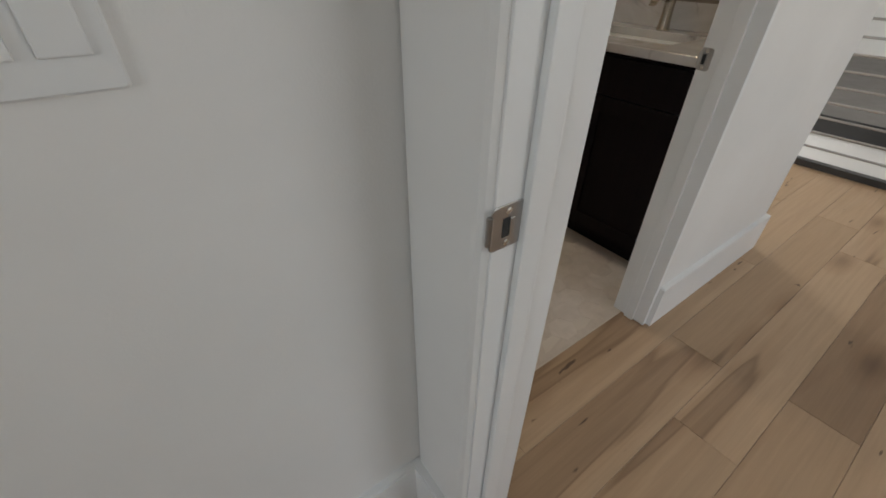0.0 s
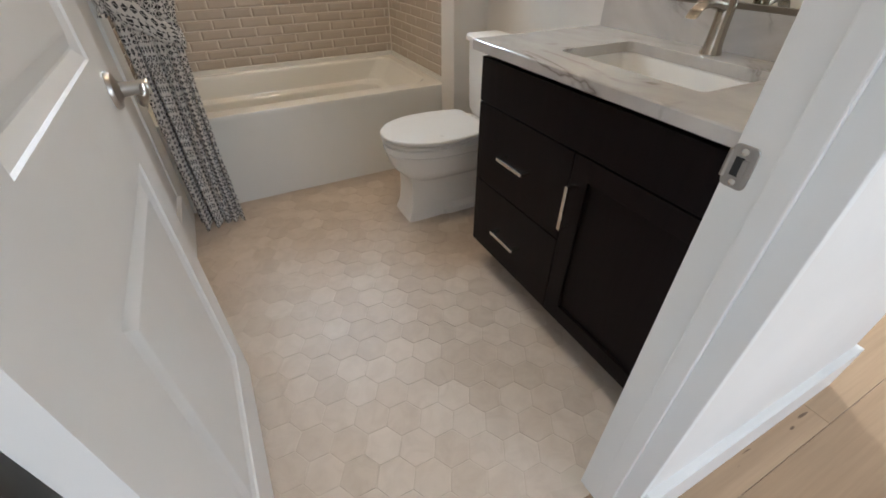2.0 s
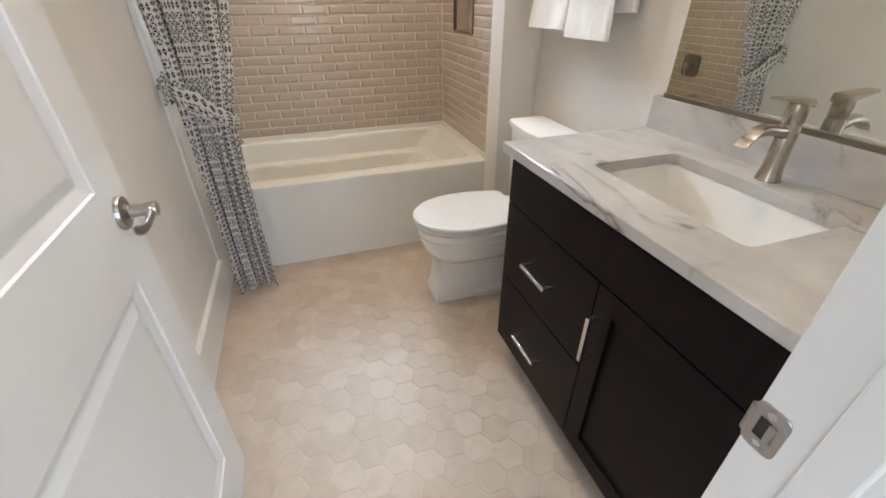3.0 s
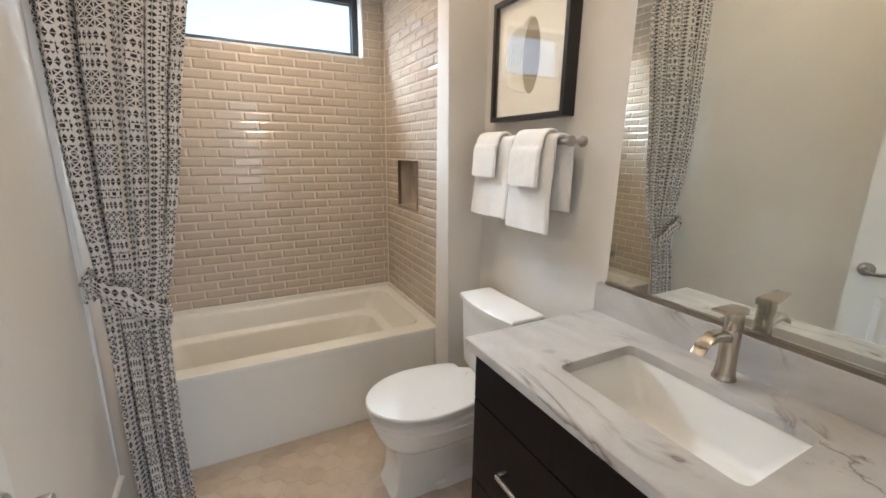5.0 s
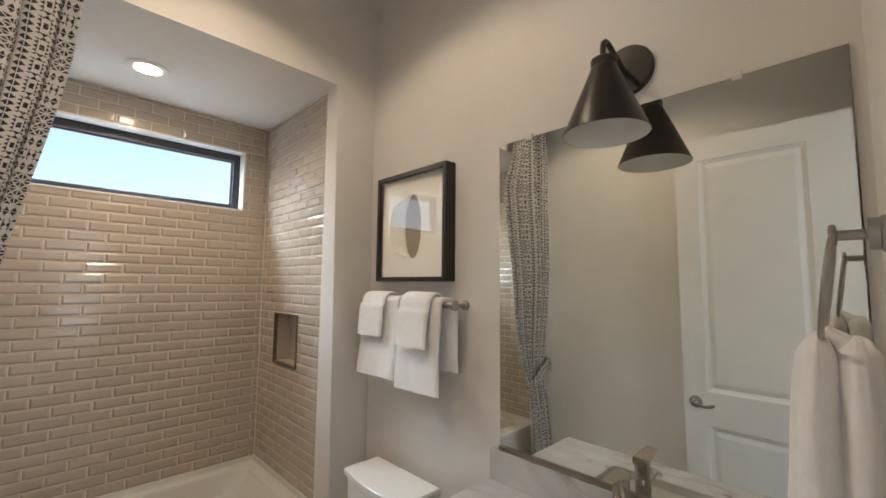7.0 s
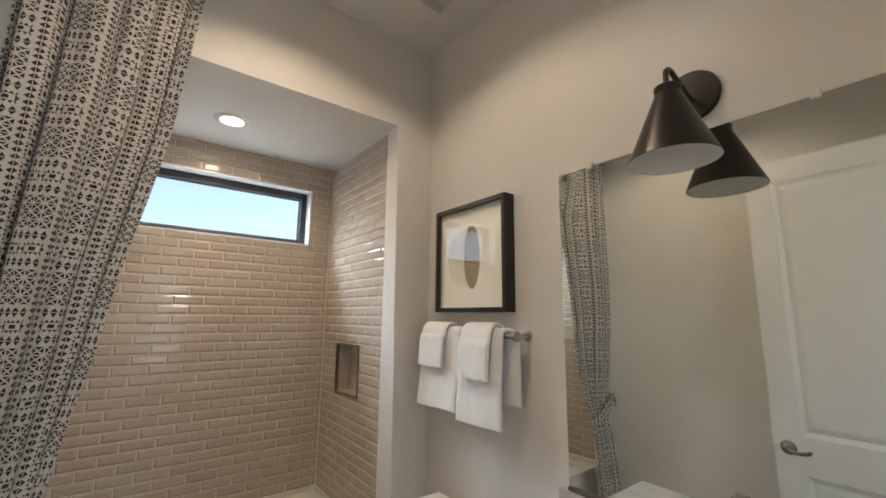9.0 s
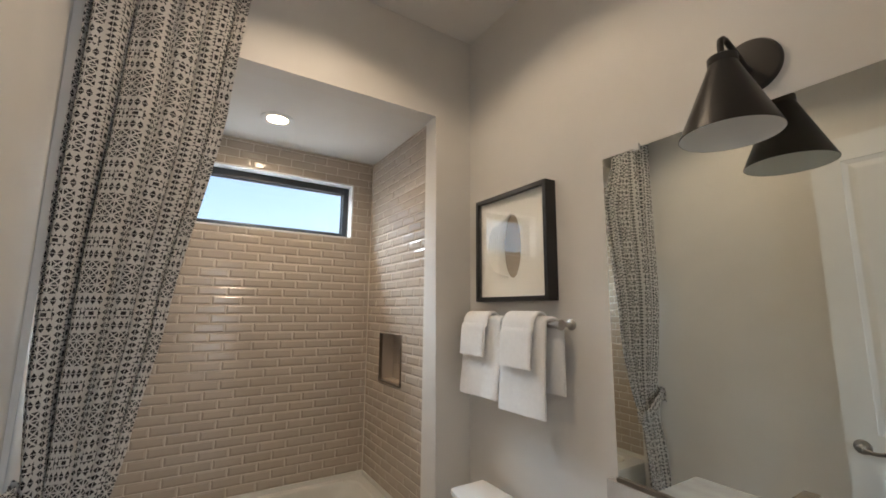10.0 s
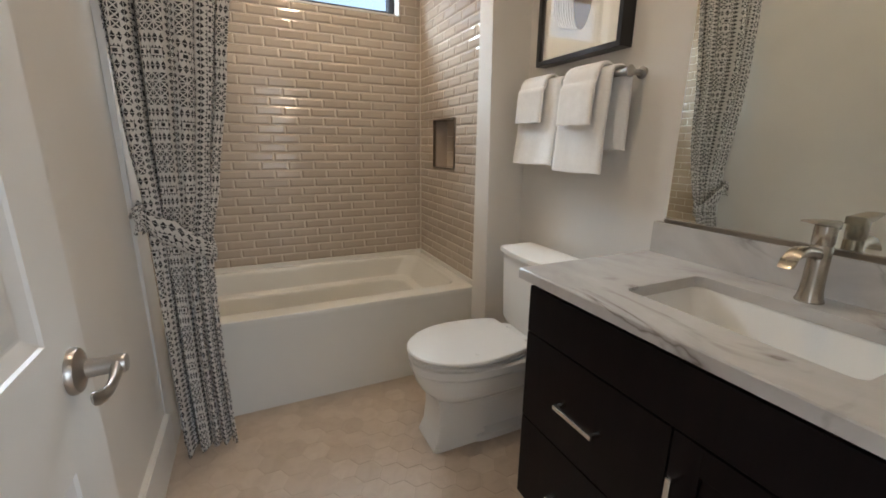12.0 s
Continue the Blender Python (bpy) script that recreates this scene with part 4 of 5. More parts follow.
sink = thing("sink", "white rectangular undermount ceramic sink", "sink")
sz = CT - 0.0315
loops = [rounded_rect(SX0 - 0.016, SX1 + 0.016, SY0 - 0.016, SY1 + 0.016, sz - 0.010, 0.03), rounded_rect(SX0 - 0.016, SX1 + 0.016, SY0 - 0.016, SY1 + 0.016, sz, 0.03), rounded_rect(SX0 - 0.003, SX1 + 0.003, SY0 - 0.003, SY1 + 0.003, sz, 0.028), rounded_rect(SX0 + 0.002, SX1 - 0.002, SY0 + 0.002, SY1 - 0.002, sz - 0.006, 0.03),
         rounded_rect(SX0 + 0.022, SX1 - 0.020, SY0 + 0.05, SY1 - 0.05, sz - 0.105, 0.04), rounded_rect(SX0 + 0.04, SX1 - 0.036, SY0 + 0.075, SY1 - 0.075, sz - 0.125, 0.045), rounded_rect(SX0 + 0.11, SX1 - 0.09, SY0 + 0.19, SY1 - 0.19, sz - 0.134, 0.03)]
bm = rings(loops, False)
bm.faces.new([bm.verts.new(p) for p in loops[-1]])
bmesh.ops.remove_doubles(bm, verts=bm.verts[:], dist=0.00005)
part("basin", bm, CERAMIC, sink, "", True, True)
part("drain", lathe([(0.030, 0), (0.030, 0.003), (0.022, 0.005), (0.020, 0.001), (0.002, 0.003)], Matrix.Translation((1.785, 1.067, sz - 0.1338)), 28), NICKEL, sink, "nickel drain", True)


def faucet():
    th = thing("faucet", "brushed nickel single-hole bathroom faucet with a flat lever", "faucet")
    x, y = 1.974, 1.064
    flare = [(0.0285, CT), (0.0285, CT + 0.003), (0.0260, CT + 0.009), (0.0235, CT + 0.024), (0.0220, CT + 0.050), (0.0215, CT + 0.085), (0.0215, CT + 0.133), (0.0198, CT + 0.136), (0.0198, CT + 0.139), (0.0215, CT + 0.142), (0.0215, CT + 0.178), (0.0205, CT + 0.183)]
    loops = [[(x + r * math.cos(2 * math.pi * i / 32), y + r * math.sin(2 * math.pi * i / 32), z) for i in range(32)] for r, z in flare]
    part("body", rings(loops), CHAMPAGNE, th, "", True)
    sp = []
    for k, (sx, zz, hw, hh) in enumerate(((1.969, 1.006, 0.0175, 0.018), (1.946, 1.012, 0.0175, 0.0145), (1.921, 1.018, 0.0172, 0.0125), (1.896, 1.021, 0.0172, 0.0118), (1.874, 1.017, 0.0172, 0.0115), (1.857, 1.007, 0.0168, 0.011), (1.847, 0.992, 0.0162, 0.0105))):
        a = radians((14, 13, 8, -4, -26, -50, -66)[k])
        sp.append([(sx + dz * math.sin(-a), y + 0.004 + dy, zz + dz * math.cos(a)) for dy, dz in [(hw * math.copysign(abs(math.cos(t)) ** 0.6, math.cos(t)), hh * math.copysign(abs(math.sin(t)) ** 0.6, math.sin(t))) for t in [2 * math.pi * i / 20 for i in range(20)]]])
    part("spout", rings(sp), CHAMPAGNE, th, "", True)
    lp = []
    for lx, zz, hw, hh in ((1.997, 1.074, 0.019, 0.007), (1.993, 1.079, 0.0205, 0.008), (1.955, 1.083, 0.0205, 0.0065), (1.925, 1.087, 0.019, 0.004), (1.895, 1.090, 0.017, 0.003), (1.892, 1.090, 0.016, 0.0022)):
        lp.append([(lx, y - hw, zz - hh), (lx, y + hw, zz - hh), (lx, y + hw, zz + hh * 0.7), (lx, y + hw * 0.8, zz + hh), (lx, y - hw * 0.8, zz + hh), (lx, y - hw, zz + hh * 0.7)])
    part("lever", rings(lp), CHAMPAGNE, th, "flat satin lever", True)
    return th


faucet()

# ---- mirror ----
mir = thing("wall_mirror", "large frameless wall mirror standing in a metal channel", "mirror")
MY0, MY1, MZ0, MZ1 = 0.582, 1.520, 1.000, 2.101
part("glass", block(2.050, 2.0555, MY0, MY1, MZ0 + 0.002, MZ1), MIRROR, mir, "silvered glass")
part("channel", block(2.040, 2.0595, MY0, MY1, MZ0 - 0.0018, MZ0 + 0.012, 0.001), DARK_TRIM, mir, "satin metal bottom channel")
for yy in (1.385, 0.78):
    part("clip", block(2.044, 2.0595, yy - 0.011, yy + 0.011, MZ1 - 0.010, MZ1 + 0.014, 0.003), PLASTIC, mir, "clear plastic mirror clip")


# ---- wall sconce ----
def sconce():
    th = thing("wall_sconce", "dark bronze wall sconce with a cone shade, unlit", "wall lamp")
    part("backplate", lathe([(0.077, 0), (0.077, 0.010), (0.073, 0.016), (0.012, 0.017)], Matrix.Translation((BX1, 1.046, 2.216)) @ pose(0, 0, 0, 0, -90), 48), BRONZE, th, "", True)
    part("arm", tube([(2.046, 1.042, 2.202), (2.00, 1.039, 2.200), (1.95, 1.032, 2.205), (1.915, 1.034, 2.222), (1.898, 1.035, 2.230), (1.884, 1.036, 2.230), (1.874, 1.037, 2.222), (1.871, 1.037, 2.208), (1.871, 1.037, 2.165)], 0.0075, 14), BRONZE, th, "", True)
    m = Matrix.Translation((1.872, 1.036, 1.970))
    shade = part("shade", lathe([(0.1065, 0.0), (0.1075, 0.001), (0.0305, 0.186), (0.0295, 0.188)], m, 56, False), BRONZE, th, "dark bronze cone shade, white inside", True)
    part("lining", lathe([(0.1063, 0.0005), (0.0292, 0.185), (0.001, 0.186)], m, 56, False), SHADE_IN, shade, "white enamel inside", True)
    part("cap", lathe([(0.031, 0.184), (0.033, 0.187), (0.033, 0.203), (0.029, 0.206), (0.006, 0.2065)], m, 36), BRONZE, th, "", True)
    part("bulb", lathe([(0.004, 0.09), (0.018, 0.096), (0.026, 0.112), (0.024, 0.135), (0.014, 0.16), (0.013, 0.18)], m, 24), SHADE_IN, th, "unlit white bulb", True)
    return th


sconce()


# ---- framed picture ----
def picture():
    th = thing("framed_picture", "black shadow-box frame with embossed oval relief on white paper", "picture")
    y0, y1, z0, z1, xf, w = 1.757, 2.233, 1.590, 2.088, 2.000, 0.020
    for b in ((y0, y0 + w, z0, z1), (y1 - w, y1, z0, z1), (y0 + w, y1 - w, z0, z0 + w), (y0 + w, y1 - w, z1 - w, z1)):
        part("frame", block(xf, BX1 - 0.001, *b, 0.0015), BLACK, th)
    part("mat_board", block(xf + 0.024, xf + 0.032, y0 + w, y1 - w, z0 + w, z1 - w), MAT_BOARD, th)
    yc, zc = 1.985, 1.838
    def flat_oval(cy, ry, rz, x, n=48):
        return [(x, cy + ry * math.cos(2 * math.pi * i / n), zc + rz * math.sin(2 * math.pi * i / n)) for i in range(n)]
    part("oval", rings([flat_oval(yc, 0.053, 0.144, xf + 0.0238), flat_oval(yc, 0.053, 0.144, xf + 0.0225), flat_oval(yc, 0.050, 0.141, xf + 0.022)]), TAUPE, th, "taupe paper oval")
    for k in range(8):
        cy, ry, rz = yc + 0.004 + k * 0.0118, 0.057 + k * 0.003, 0.147 - k * 0.0035
        pts = [(xf + 0.0182 - k * 0.0001, cy + ry * math.cos(a), zc + rz * math.sin(a)) for a in [radians(-74 + 160 * i / 26) for i in range(27)]]
        part("relief_ridge", tube(pts, 0.0036, 8), MAT_BOARD, th, "", True)
    glass = part("glass", block(xf + 0.0065, xf + 0.0085, y0 + w - 0.002, y1 - w + 0.002, z0 + w - 0.002, z1 - w + 0.002), PICTURE_GLASS, th, "clear reflecting glass")
    glass.visible_shadow = False
    return th


picture()


# ---- towels ----
def draped(name, label, category, group, path, y0, y1, thick, seed, sway=0.006, mat=None, steps=26, back_shift=0.0):
    """Cloth folded over a bar. path: (x, z) points from the front hem over the bar to the back hem."""
    pts = [Vector((p[0], 0, p[1])) for p in path]
    fine = []
    for a, b in zip(pts, pts[1:]):
        n = max(2, int((b - a).length / 0.012))
        fine += [a.lerp(b, i / n) for i in range(n)]
    fine.append(pts[-1])
    for _ in range(3):
        fine = [fine[0]] + [(fine[i - 1] + fine[i] * 2 + fine[i + 1]) / 4 for i in range(1, len(fine) - 1)] + [fine[-1]]
    out, inn = [], []
    for i, p in enumerate(fine):
        d = (fine[min(i + 1, len(fine) - 1)] - fine[max(i - 1, 0)]).normalized()
        nrm = Vector((-d.z, 0, d.x))
        out.append(p + nrm * thick / 2)
        inn.append(p - nrm * thick / 2)
    loops = []
    rnd = Vector((seed * 3.1, seed * 1.7, seed))
    for k in range(steps + 1):
        f = k / steps
        end = min(f, 1 - f) * (y1 - y0)
        fat = 1.0 if end > 0.014 else 0.35 + 0.65 * math.sqrt(max(0, 1 - (1 - end / 0.014) ** 2))
        y = y0 + (y1 - y0) * f
        loop = []
        for side, row in ((1, out), (-1, inn[::-1])):
            for j, p in enumerate(row):
                base = fine[j] if side == 1 else fine[len(fine) - 1 - j]
                q = base + (p - base) * fat
                drop = max(0.0, min(1.0, (path[len(path) // 2][1] - q.z) / 0.3))
                s = noise.noise(Vector((q.x * 3, y * 9, q.z * 4)) + rnd) * sway * (0.3 + drop * 1.6)
                g = noise.noise(Vector((y * 30, q.z * 30, 0)) + rnd) * 0.0016
                hem = noise.noise(Vector((y * 7, 0, side)) + rnd) * 0.006 * drop
                idx = j if side == 1 else len(fine) - 1 - j
                behind = max(0.0, min(1.0, (idx / len(fine) - 0.5) * 6))
                loop.append((q.x + s + g, y - back_shift * behind + noise.noise(Vector((q.z * 6, 3, f)) + rnd) * 0.006 * drop, q.z + hem))
        loops.append(loop)
    th = thing(name, label, category, group)
    part("cloth", rings(loops), mat or TERRY, th, "", True)
    return th


BARX, BARZ = 1.992, 1.497
bar = thing("towel_bar", "brushed nickel towel bar holding folded white towels", "towel bar")
part("rod", lathe([(0.0125, 0), (0.0125, 0.60)], Matrix.Translation((BARX, 2.305, BARZ)) @ pose(0, 0, 0, 90), 20), NICKEL, bar, "", True)
for yy in (1.692, 2.312):
    part("end_cap", lathe([(0.013, -0.022), (0.014, -0.012), (0.019, 0.004), (0.0205, 0.012), (0.018, 0.015), (0.003, 0.016)], Matrix.Translation((BARX, yy + (0.008 if yy < 2 else -0.02), BARZ)) @ pose(0, 0, 0, 90 if yy < 2 else -90), 24), NICKEL, bar, "", True)
    part("post", lathe([(0.021, 0), (0.021, 0.006), (0.010, 0.010), (0.010, 0.065)], Matrix.Translation((BX1, yy + (0.006 if yy < 2 else -0.018), BARZ)) @ pose(0, 0, 0, 0, -90), 20), NICKEL, bar, "", True)


def over_bar(rad, front, back):
    arc = [(BARX - rad * math.cos(radians(a)), BARZ + rad * math.sin(radians(a))) for a in range(0, 181, 30)]
    return [(BARX - rad - 0.018, front), (BARX - rad - 0.010, front + 0.15), (BARX - rad, BARZ - 0.03)] + arc + [(BARX + rad, BARZ - 0.03), (min(BARX + rad + 0.004, BX1 - 0.02), back)]


draped("hand_towel", "folded white terry hand towel over the nickel bar", "towel", "towels on the bar", over_bar(0.022, 1.165, 1.24), 2.012, 2.29, 0.018, 1)
draped("hand_towel", "folded white terry hand towel over the nickel bar, back layer showing", "towel", "towels on the bar", over_bar(0.023, 1.148, 1.235), 1.745, 2.000, 0.020, 2, back_shift=0.045)
draped("washcloth", "small folded white washcloth draped over a hand towel", "towel", "towels on the bar", over_bar(0.043, 1.345, 1.40), 2.085, 2.262, 0.017, 3, 0.003)
draped("washcloth", "small folded white washcloth draped over a hand towel", "towel", "towels on the bar", over_bar(0.045, 1.325, 1.40), 1.79, 1.972, 0.017, 4, 0.003)

# towel ring on the doorway wall
RX, RY, RZ = 1.715, 0.616, 1.657
ringt = thing("towel_ring", "brushed nickel towel ring on the painted wall", "towel ring")
part("flange", lathe([(0.027, 0), (0.027, 0.008), (0.024, 0.010), (0.024, 0.022), (0.017, 0.024)], Matrix.Translation((RX, BY0, RZ)) @ pose(0, 0, 0, -90), 28), NICKEL, ringt, "", True)
part("post", tube([(RX, BY0 + 0.02, RZ), (RX, RY, RZ)], 0.008, 14), NICKEL, ringt, "", True)
part("eye", tube([(RX + 0.013 * math.cos(a), RY + 0.004, RZ + 0.013 * math.sin(a)) for a in [2 * math.pi * i / 16 for i in range(17)]], 0.005, 8), NICKEL, ringt, "", True)
part("ring", tube([(RX + 0.078 * math.sin(a), RY + 0.004 + 0.020 * (1 - math.cos(a)) / 2, RZ - 0.078 + 0.078 * math.cos(a)) for a in [2 * math.pi * i / 40 for i in range(41)]], 0.0043, 10), NICKEL, ringt, "", True)


def ring_towel():
    """A towel gathered through the ring: it fans out below the gather and hangs in soft folds."""
    th = thing("hanging_towel", "white terry towel gathered through the nickel ring", "towel")
    for yc, sd in ((RY + 0.028, 0), (RY - 0.014, 5)):
        loops = []
        for k in range(31):
            f = k / 30
            z = RZ - 0.150 - f ** 1.35 * (0.335 if sd == 0 else 0.31)
            shoulder = math.sqrt(min(1.0, (f + 0.006) / 0.17))
            w = (0.034 + 0.060 * (1 - math.exp(-f * 2.3))) * shoulder
            d = (0.018 + 0.019 * f ** 0.7) * shoulder
            if k == 30:
                w, d = w * 0.97, d * 0.8
            loop = []
            for i in range(56):
                a = 2 * math.pi * i / 56
                fold = 1 + 0.16 * math.sin(a * 5 + sd) * min(1, f * 3 + 0.2)
                n2 = noise.noise(Vector((math.cos(a) * 2, math.sin(a) * 2 + sd, z * 8))) * 0.004
                loop.append((RX + 0.012 + w * math.cos(a) + n2, yc + 0.012 * f * (sd == 0) + d * math.sin(a) * fold + n2, z + (0.006 * math.sin(3 * a) if k == 30 else 0)))
            loops.append(loop)
        part("fall", rings(loops), TERRY, th, "", True)
    part("gather", tube([(RX + 0.012, RY + 0.030, RZ - 0.190), (RX + 0.006, RY + 0.028, RZ - 0.160), (RX, RY + 0.016, RZ - 0.148), (RX + 0.004, RY + 0.002, RZ - 0.160), (RX + 0.010, RY - 0.012, RZ - 0.190)], [0.020, 0.016, 0.011, 0.015, 0.018], 18), TERRY, th, "", True)
    return th


ring_towel()


# ---- shower curtain ----
def interp(z, table):
    for (a, va), (b, vb) in zip(table, table[1:]):
        if z <= b:
            f = (z - a) / (b - a)
            f = f * f * (3 - 2 * f) * 0.35 + f * 0.65
            return va + (vb - va) * max(0, f)
    return table[-1][1]


def cloth_grid(name, rows, parent, label=""):
    """rows of (place, uv) pairs, as one sheet of cloth."""
    bm = bmesh.new()
    uvl = bm.loops.layers.uv.new("cloth")
    vs = [[(bm.verts.new(p), uv) for p, uv in row] for row in rows]
    for a, b in zip(vs, vs[1:]):
        for i in range(len(a) - 1):
            quad = (a[i], a[i + 1], b[i + 1], b[i])
            f = bm.faces.new([q[0] for q in quad])
            for lp, q in zip(f.loops, quad):
                lp[uvl].uv = q[1]
    ob = part(name, bm, PRINT, parent, label, True)
    sol = ob.modifiers.new("thickness", "SOLIDIFY")
    sol.thickness = 0.0015
    return ob


def curtain():
    th = thing("shower_curtain", "off-white shower curtain with dark block print, tied back", "curtain")
    left = [(0.0, 0.432), (0.5, 0.425), (0.9, 0.420), (1.3, 0.400), (2.0, 0.400), (3.1, 0.412)]
    right = [(0.0, 0.630), (0.4, 0.620), (0.86, 0.620), (1.1, 0.670), (1.5, 0.737), (2.33, 0.872), (3.1, 0.948)]
    rows = []
    nv, nu, width = 170, 180, 0.80
    for j in range(nv + 1):
        z = 0.028 + (CEIL_Z - 0.05 - 0.028) * j / nv
        xl, xr = interp(z, left), interp(z, right)
        tie = math.exp(-((z - 0.90) / 0.16) ** 2)
        row = []
        for i in range(nu + 1):
            s = i / nu
            ph = 2 * math.pi * (4.0 * s + 0.7 * s * s + 0.10 * math.sin(9 * s)) + 0.5 * math.sin(z * 1.3)
            amp = (0.021 + 0.011 * math.sin(5 * s + 1.0)) * (1 - 0.45 * tie) * (1.15 if z < 0.8 else 1.0)
            fold = math.sin(ph) + 0.35 * math.sin(2.3 * ph + 1.1 + z) * (0.4 + 0.6 * (z < 2.6))
            inward = max(0.0, (s - 0.45) / 0.55) * max(0.0, min(1.0, (2.56 - z) / 0.25)) * max(0.0, min(1.0, (z - 0.75) / 0.5))
            y = 2.305 + amp * fold + 0.010 * noise.noise(Vector((s * 4, z * 1.2, 3))) + 0.105 * inward + 0.062 * math.exp(-((z - 1.0) / 0.45) ** 2) * (1 - 0.6 * inward)
            x = xl + (xr - xl) * (s + 0.028 * math.cos(ph) * (1 + tie))
            hem = 0.012 * math.sin(ph + 1) if j == 0 else 0
            row.append(((x, min(y, 2.354 + 0.105 * inward + (0.075 if x > 0.40 and 0.5 < z < 2.3 else 0.0)), z + hem), (s * width, z - 0.10 * s * (1 - s) * 0.4 + 0.035 * (s - 0.5) * (z < 1.0) * (1.0 - z))))
        rows.append(row)
    cloth_grid("panel", rows, th)
    # tie band, slanting down from the wall hook, with a bow of loose cloth at the hook
    rows = []
    for j in range(9):
        v = j / 8
        row = []
        for i in range(65):
            a = 2 * math.pi * i / 64
            x = 0.519 + 0.113 * math.cos(a)
            y = 2.352 + 0.048 * math.sin(a)
            z = 0.915 - 0.075 * math.cos(a) * 1.0 + (v - 0.5) * (0.085 + 0.02 * math.sin(3 * a)) + 0.006 * math.sin(7 * a)
            bulge = 0.008 * math.sin(math.pi * v)
            row.append(((x + bulge * math.cos(a), y + bulge * math.sin(a), z), (0.30 + a * 0.1, 0.13 + v * 0.10)))
        rows.append(row)
    cloth_grid("tie_band", rows, th, "matching printed tie band")
    rows = []
    for j in range(13):
        v = j / 12
        row = []
        for i in range(21):
            u = i / 20
            pinch = 0.35 + 0.65 * abs(v - 0.5) * 2
            x = 0.404 + 0.016 * math.sin(u * 6.0) * pinch + 0.010
            y = 2.334 - 0.034 * u + 0.006 * math.sin(9 * v + 5 * u)
            z = 0.975 + (v - 0.5) * 0.105 * (1 - 0.25 * u) + 0.01 * math.sin(4 * u)
            row.append(((x, y, z), (u * 0.12, v * 0.14 + 0.12)))
        rows.append(row)
    cloth_grid("tie_bow", rows, th, "gathered end of the tie band")
    return th


curtain()
rod = thing("curtain_track", "white ceiling track carrying the shower curtain", "curtain track")
part("track", block(0.38, 0.965, 2.292, 2.318, CEIL_Z - 0.022, CEIL_Z - 0.0005, 0.002), PLASTIC, rod)
hook = thing("tieback_hook", "small nickel tieback hook on the tub wall return", "hook")
part("stem", tube([(0.387, 2.366, 0.985), (0.387, 2.34, 0.985), (0.390, 2.325, 0.992), (0.396, 2.32, 1.002)], 0.005, 10), NICKEL, hook, "", True)


# ---- railing on the landing ----
def railing(x, label):
    """Posts, rails and bars of one straight run."""
    th = thing("stair_railing", label, "railing", "stair railings")
    part("bottom_channel", block(x - 0.028, x + 0.028, -2.3, 0.80, 0.0, 0.042, 0.002), RAIL, th)
    part("top_rail", block(x - 0.025, x + 0.025, -2.3, 0.80, 0.98, 1.03, 0.003), RAIL, th)
    for yy in (0.778, -1.9):
        part("post", block(x - 0.022, x + 0.022, yy - 0.022, yy + 0.022, 0.042, 0.98, 0.002), RAIL, th)
    for i in range(9):
        z = 0.128 + i * 0.094
        part("bar", lathe([(0.0075, 0), (0.0075, 3.05)], Matrix.Translation((x, 0.77, z)) @ pose(0, 0, 0, 90), 12), ROD, th, "", True)
    return th


railing(3.56, "charcoal metal railing with horizontal bars along the stairwell")
structure("trim_far_edge", block(4.985, 5.0, -2.3, 4.0, -0.16, 0.012), RAIL, "dark edge trim of the far landing", "trim")


# ---- tile trim and niche ----
structure("trim_tile_edge", block(1.864, 1.8755, 2.493, 2.4985, 0.475, TUB_Z), DARK_TRIM, "slim metal edge trim of the tub tile", "trim")
niche = thing("shower_niche", "recessed tiled niche with a slim metal edge in the tub wall", "niche")
for b in ((NY0 - 0.004, NY0 + 0.002, NZ0 - 0.004, NZ1 + 0.004), (NY1 - 0.002, NY1 + 0.004, NZ0 - 0.004, NZ1 + 0.004), (NY0 + 0.002, NY1 - 0.002, NZ0 - 0.004, NZ0 + 0.002), (NY0 + 0.002, NY1 - 0.002, NZ1 - 0.002, NZ1 + 0.004)):
    part("edge_trim", block(TX1 - 0.003, TX1 + 0.02, *b), DARK_TRIM, niche)

# ---- floor and wall pieces ----
TW, TH_, TJ = 0.1545, 0.0533, 0.0045


def piece_mesh(name, w, h, depth, bevel, rise, mat):
    """A bevelled tile in the local x-z plane facing -y, its back at y = 0."""
    bm = bmesh.new()
    a = [(0, 0, 0), (w, 0, 0), (w, 0, h), (0, 0, h)]
    b = [(0, -depth + rise, 0), (w, -depth + rise, 0), (w, -depth + rise, h), (0, -depth + rise, h)]
    c = [(bevel, -depth, bevel), (w - bevel, -depth, bevel), (w - bevel, -depth, h - bevel), (bevel, -depth, h - bevel)]
    vs = [[bm.verts.new(p) for p in l] for l in (a, b, c)]
    for p, q in zip(vs, vs[1:]):
        for i in range(4):
            bm.faces.new((p[i], p[(i + 1) % 4], q[(i + 1) % 4], q[i]))
    bm.faces.new(vs[2])
    me = bpy.data.meshes.new(name)
    bmesh.ops.recalc_face_normals(bm, faces=bm.faces[:])
    bm.to_mesh(me)
    bm.free()
    me.materials.append(mat)
    return me


mesh_cache = {}


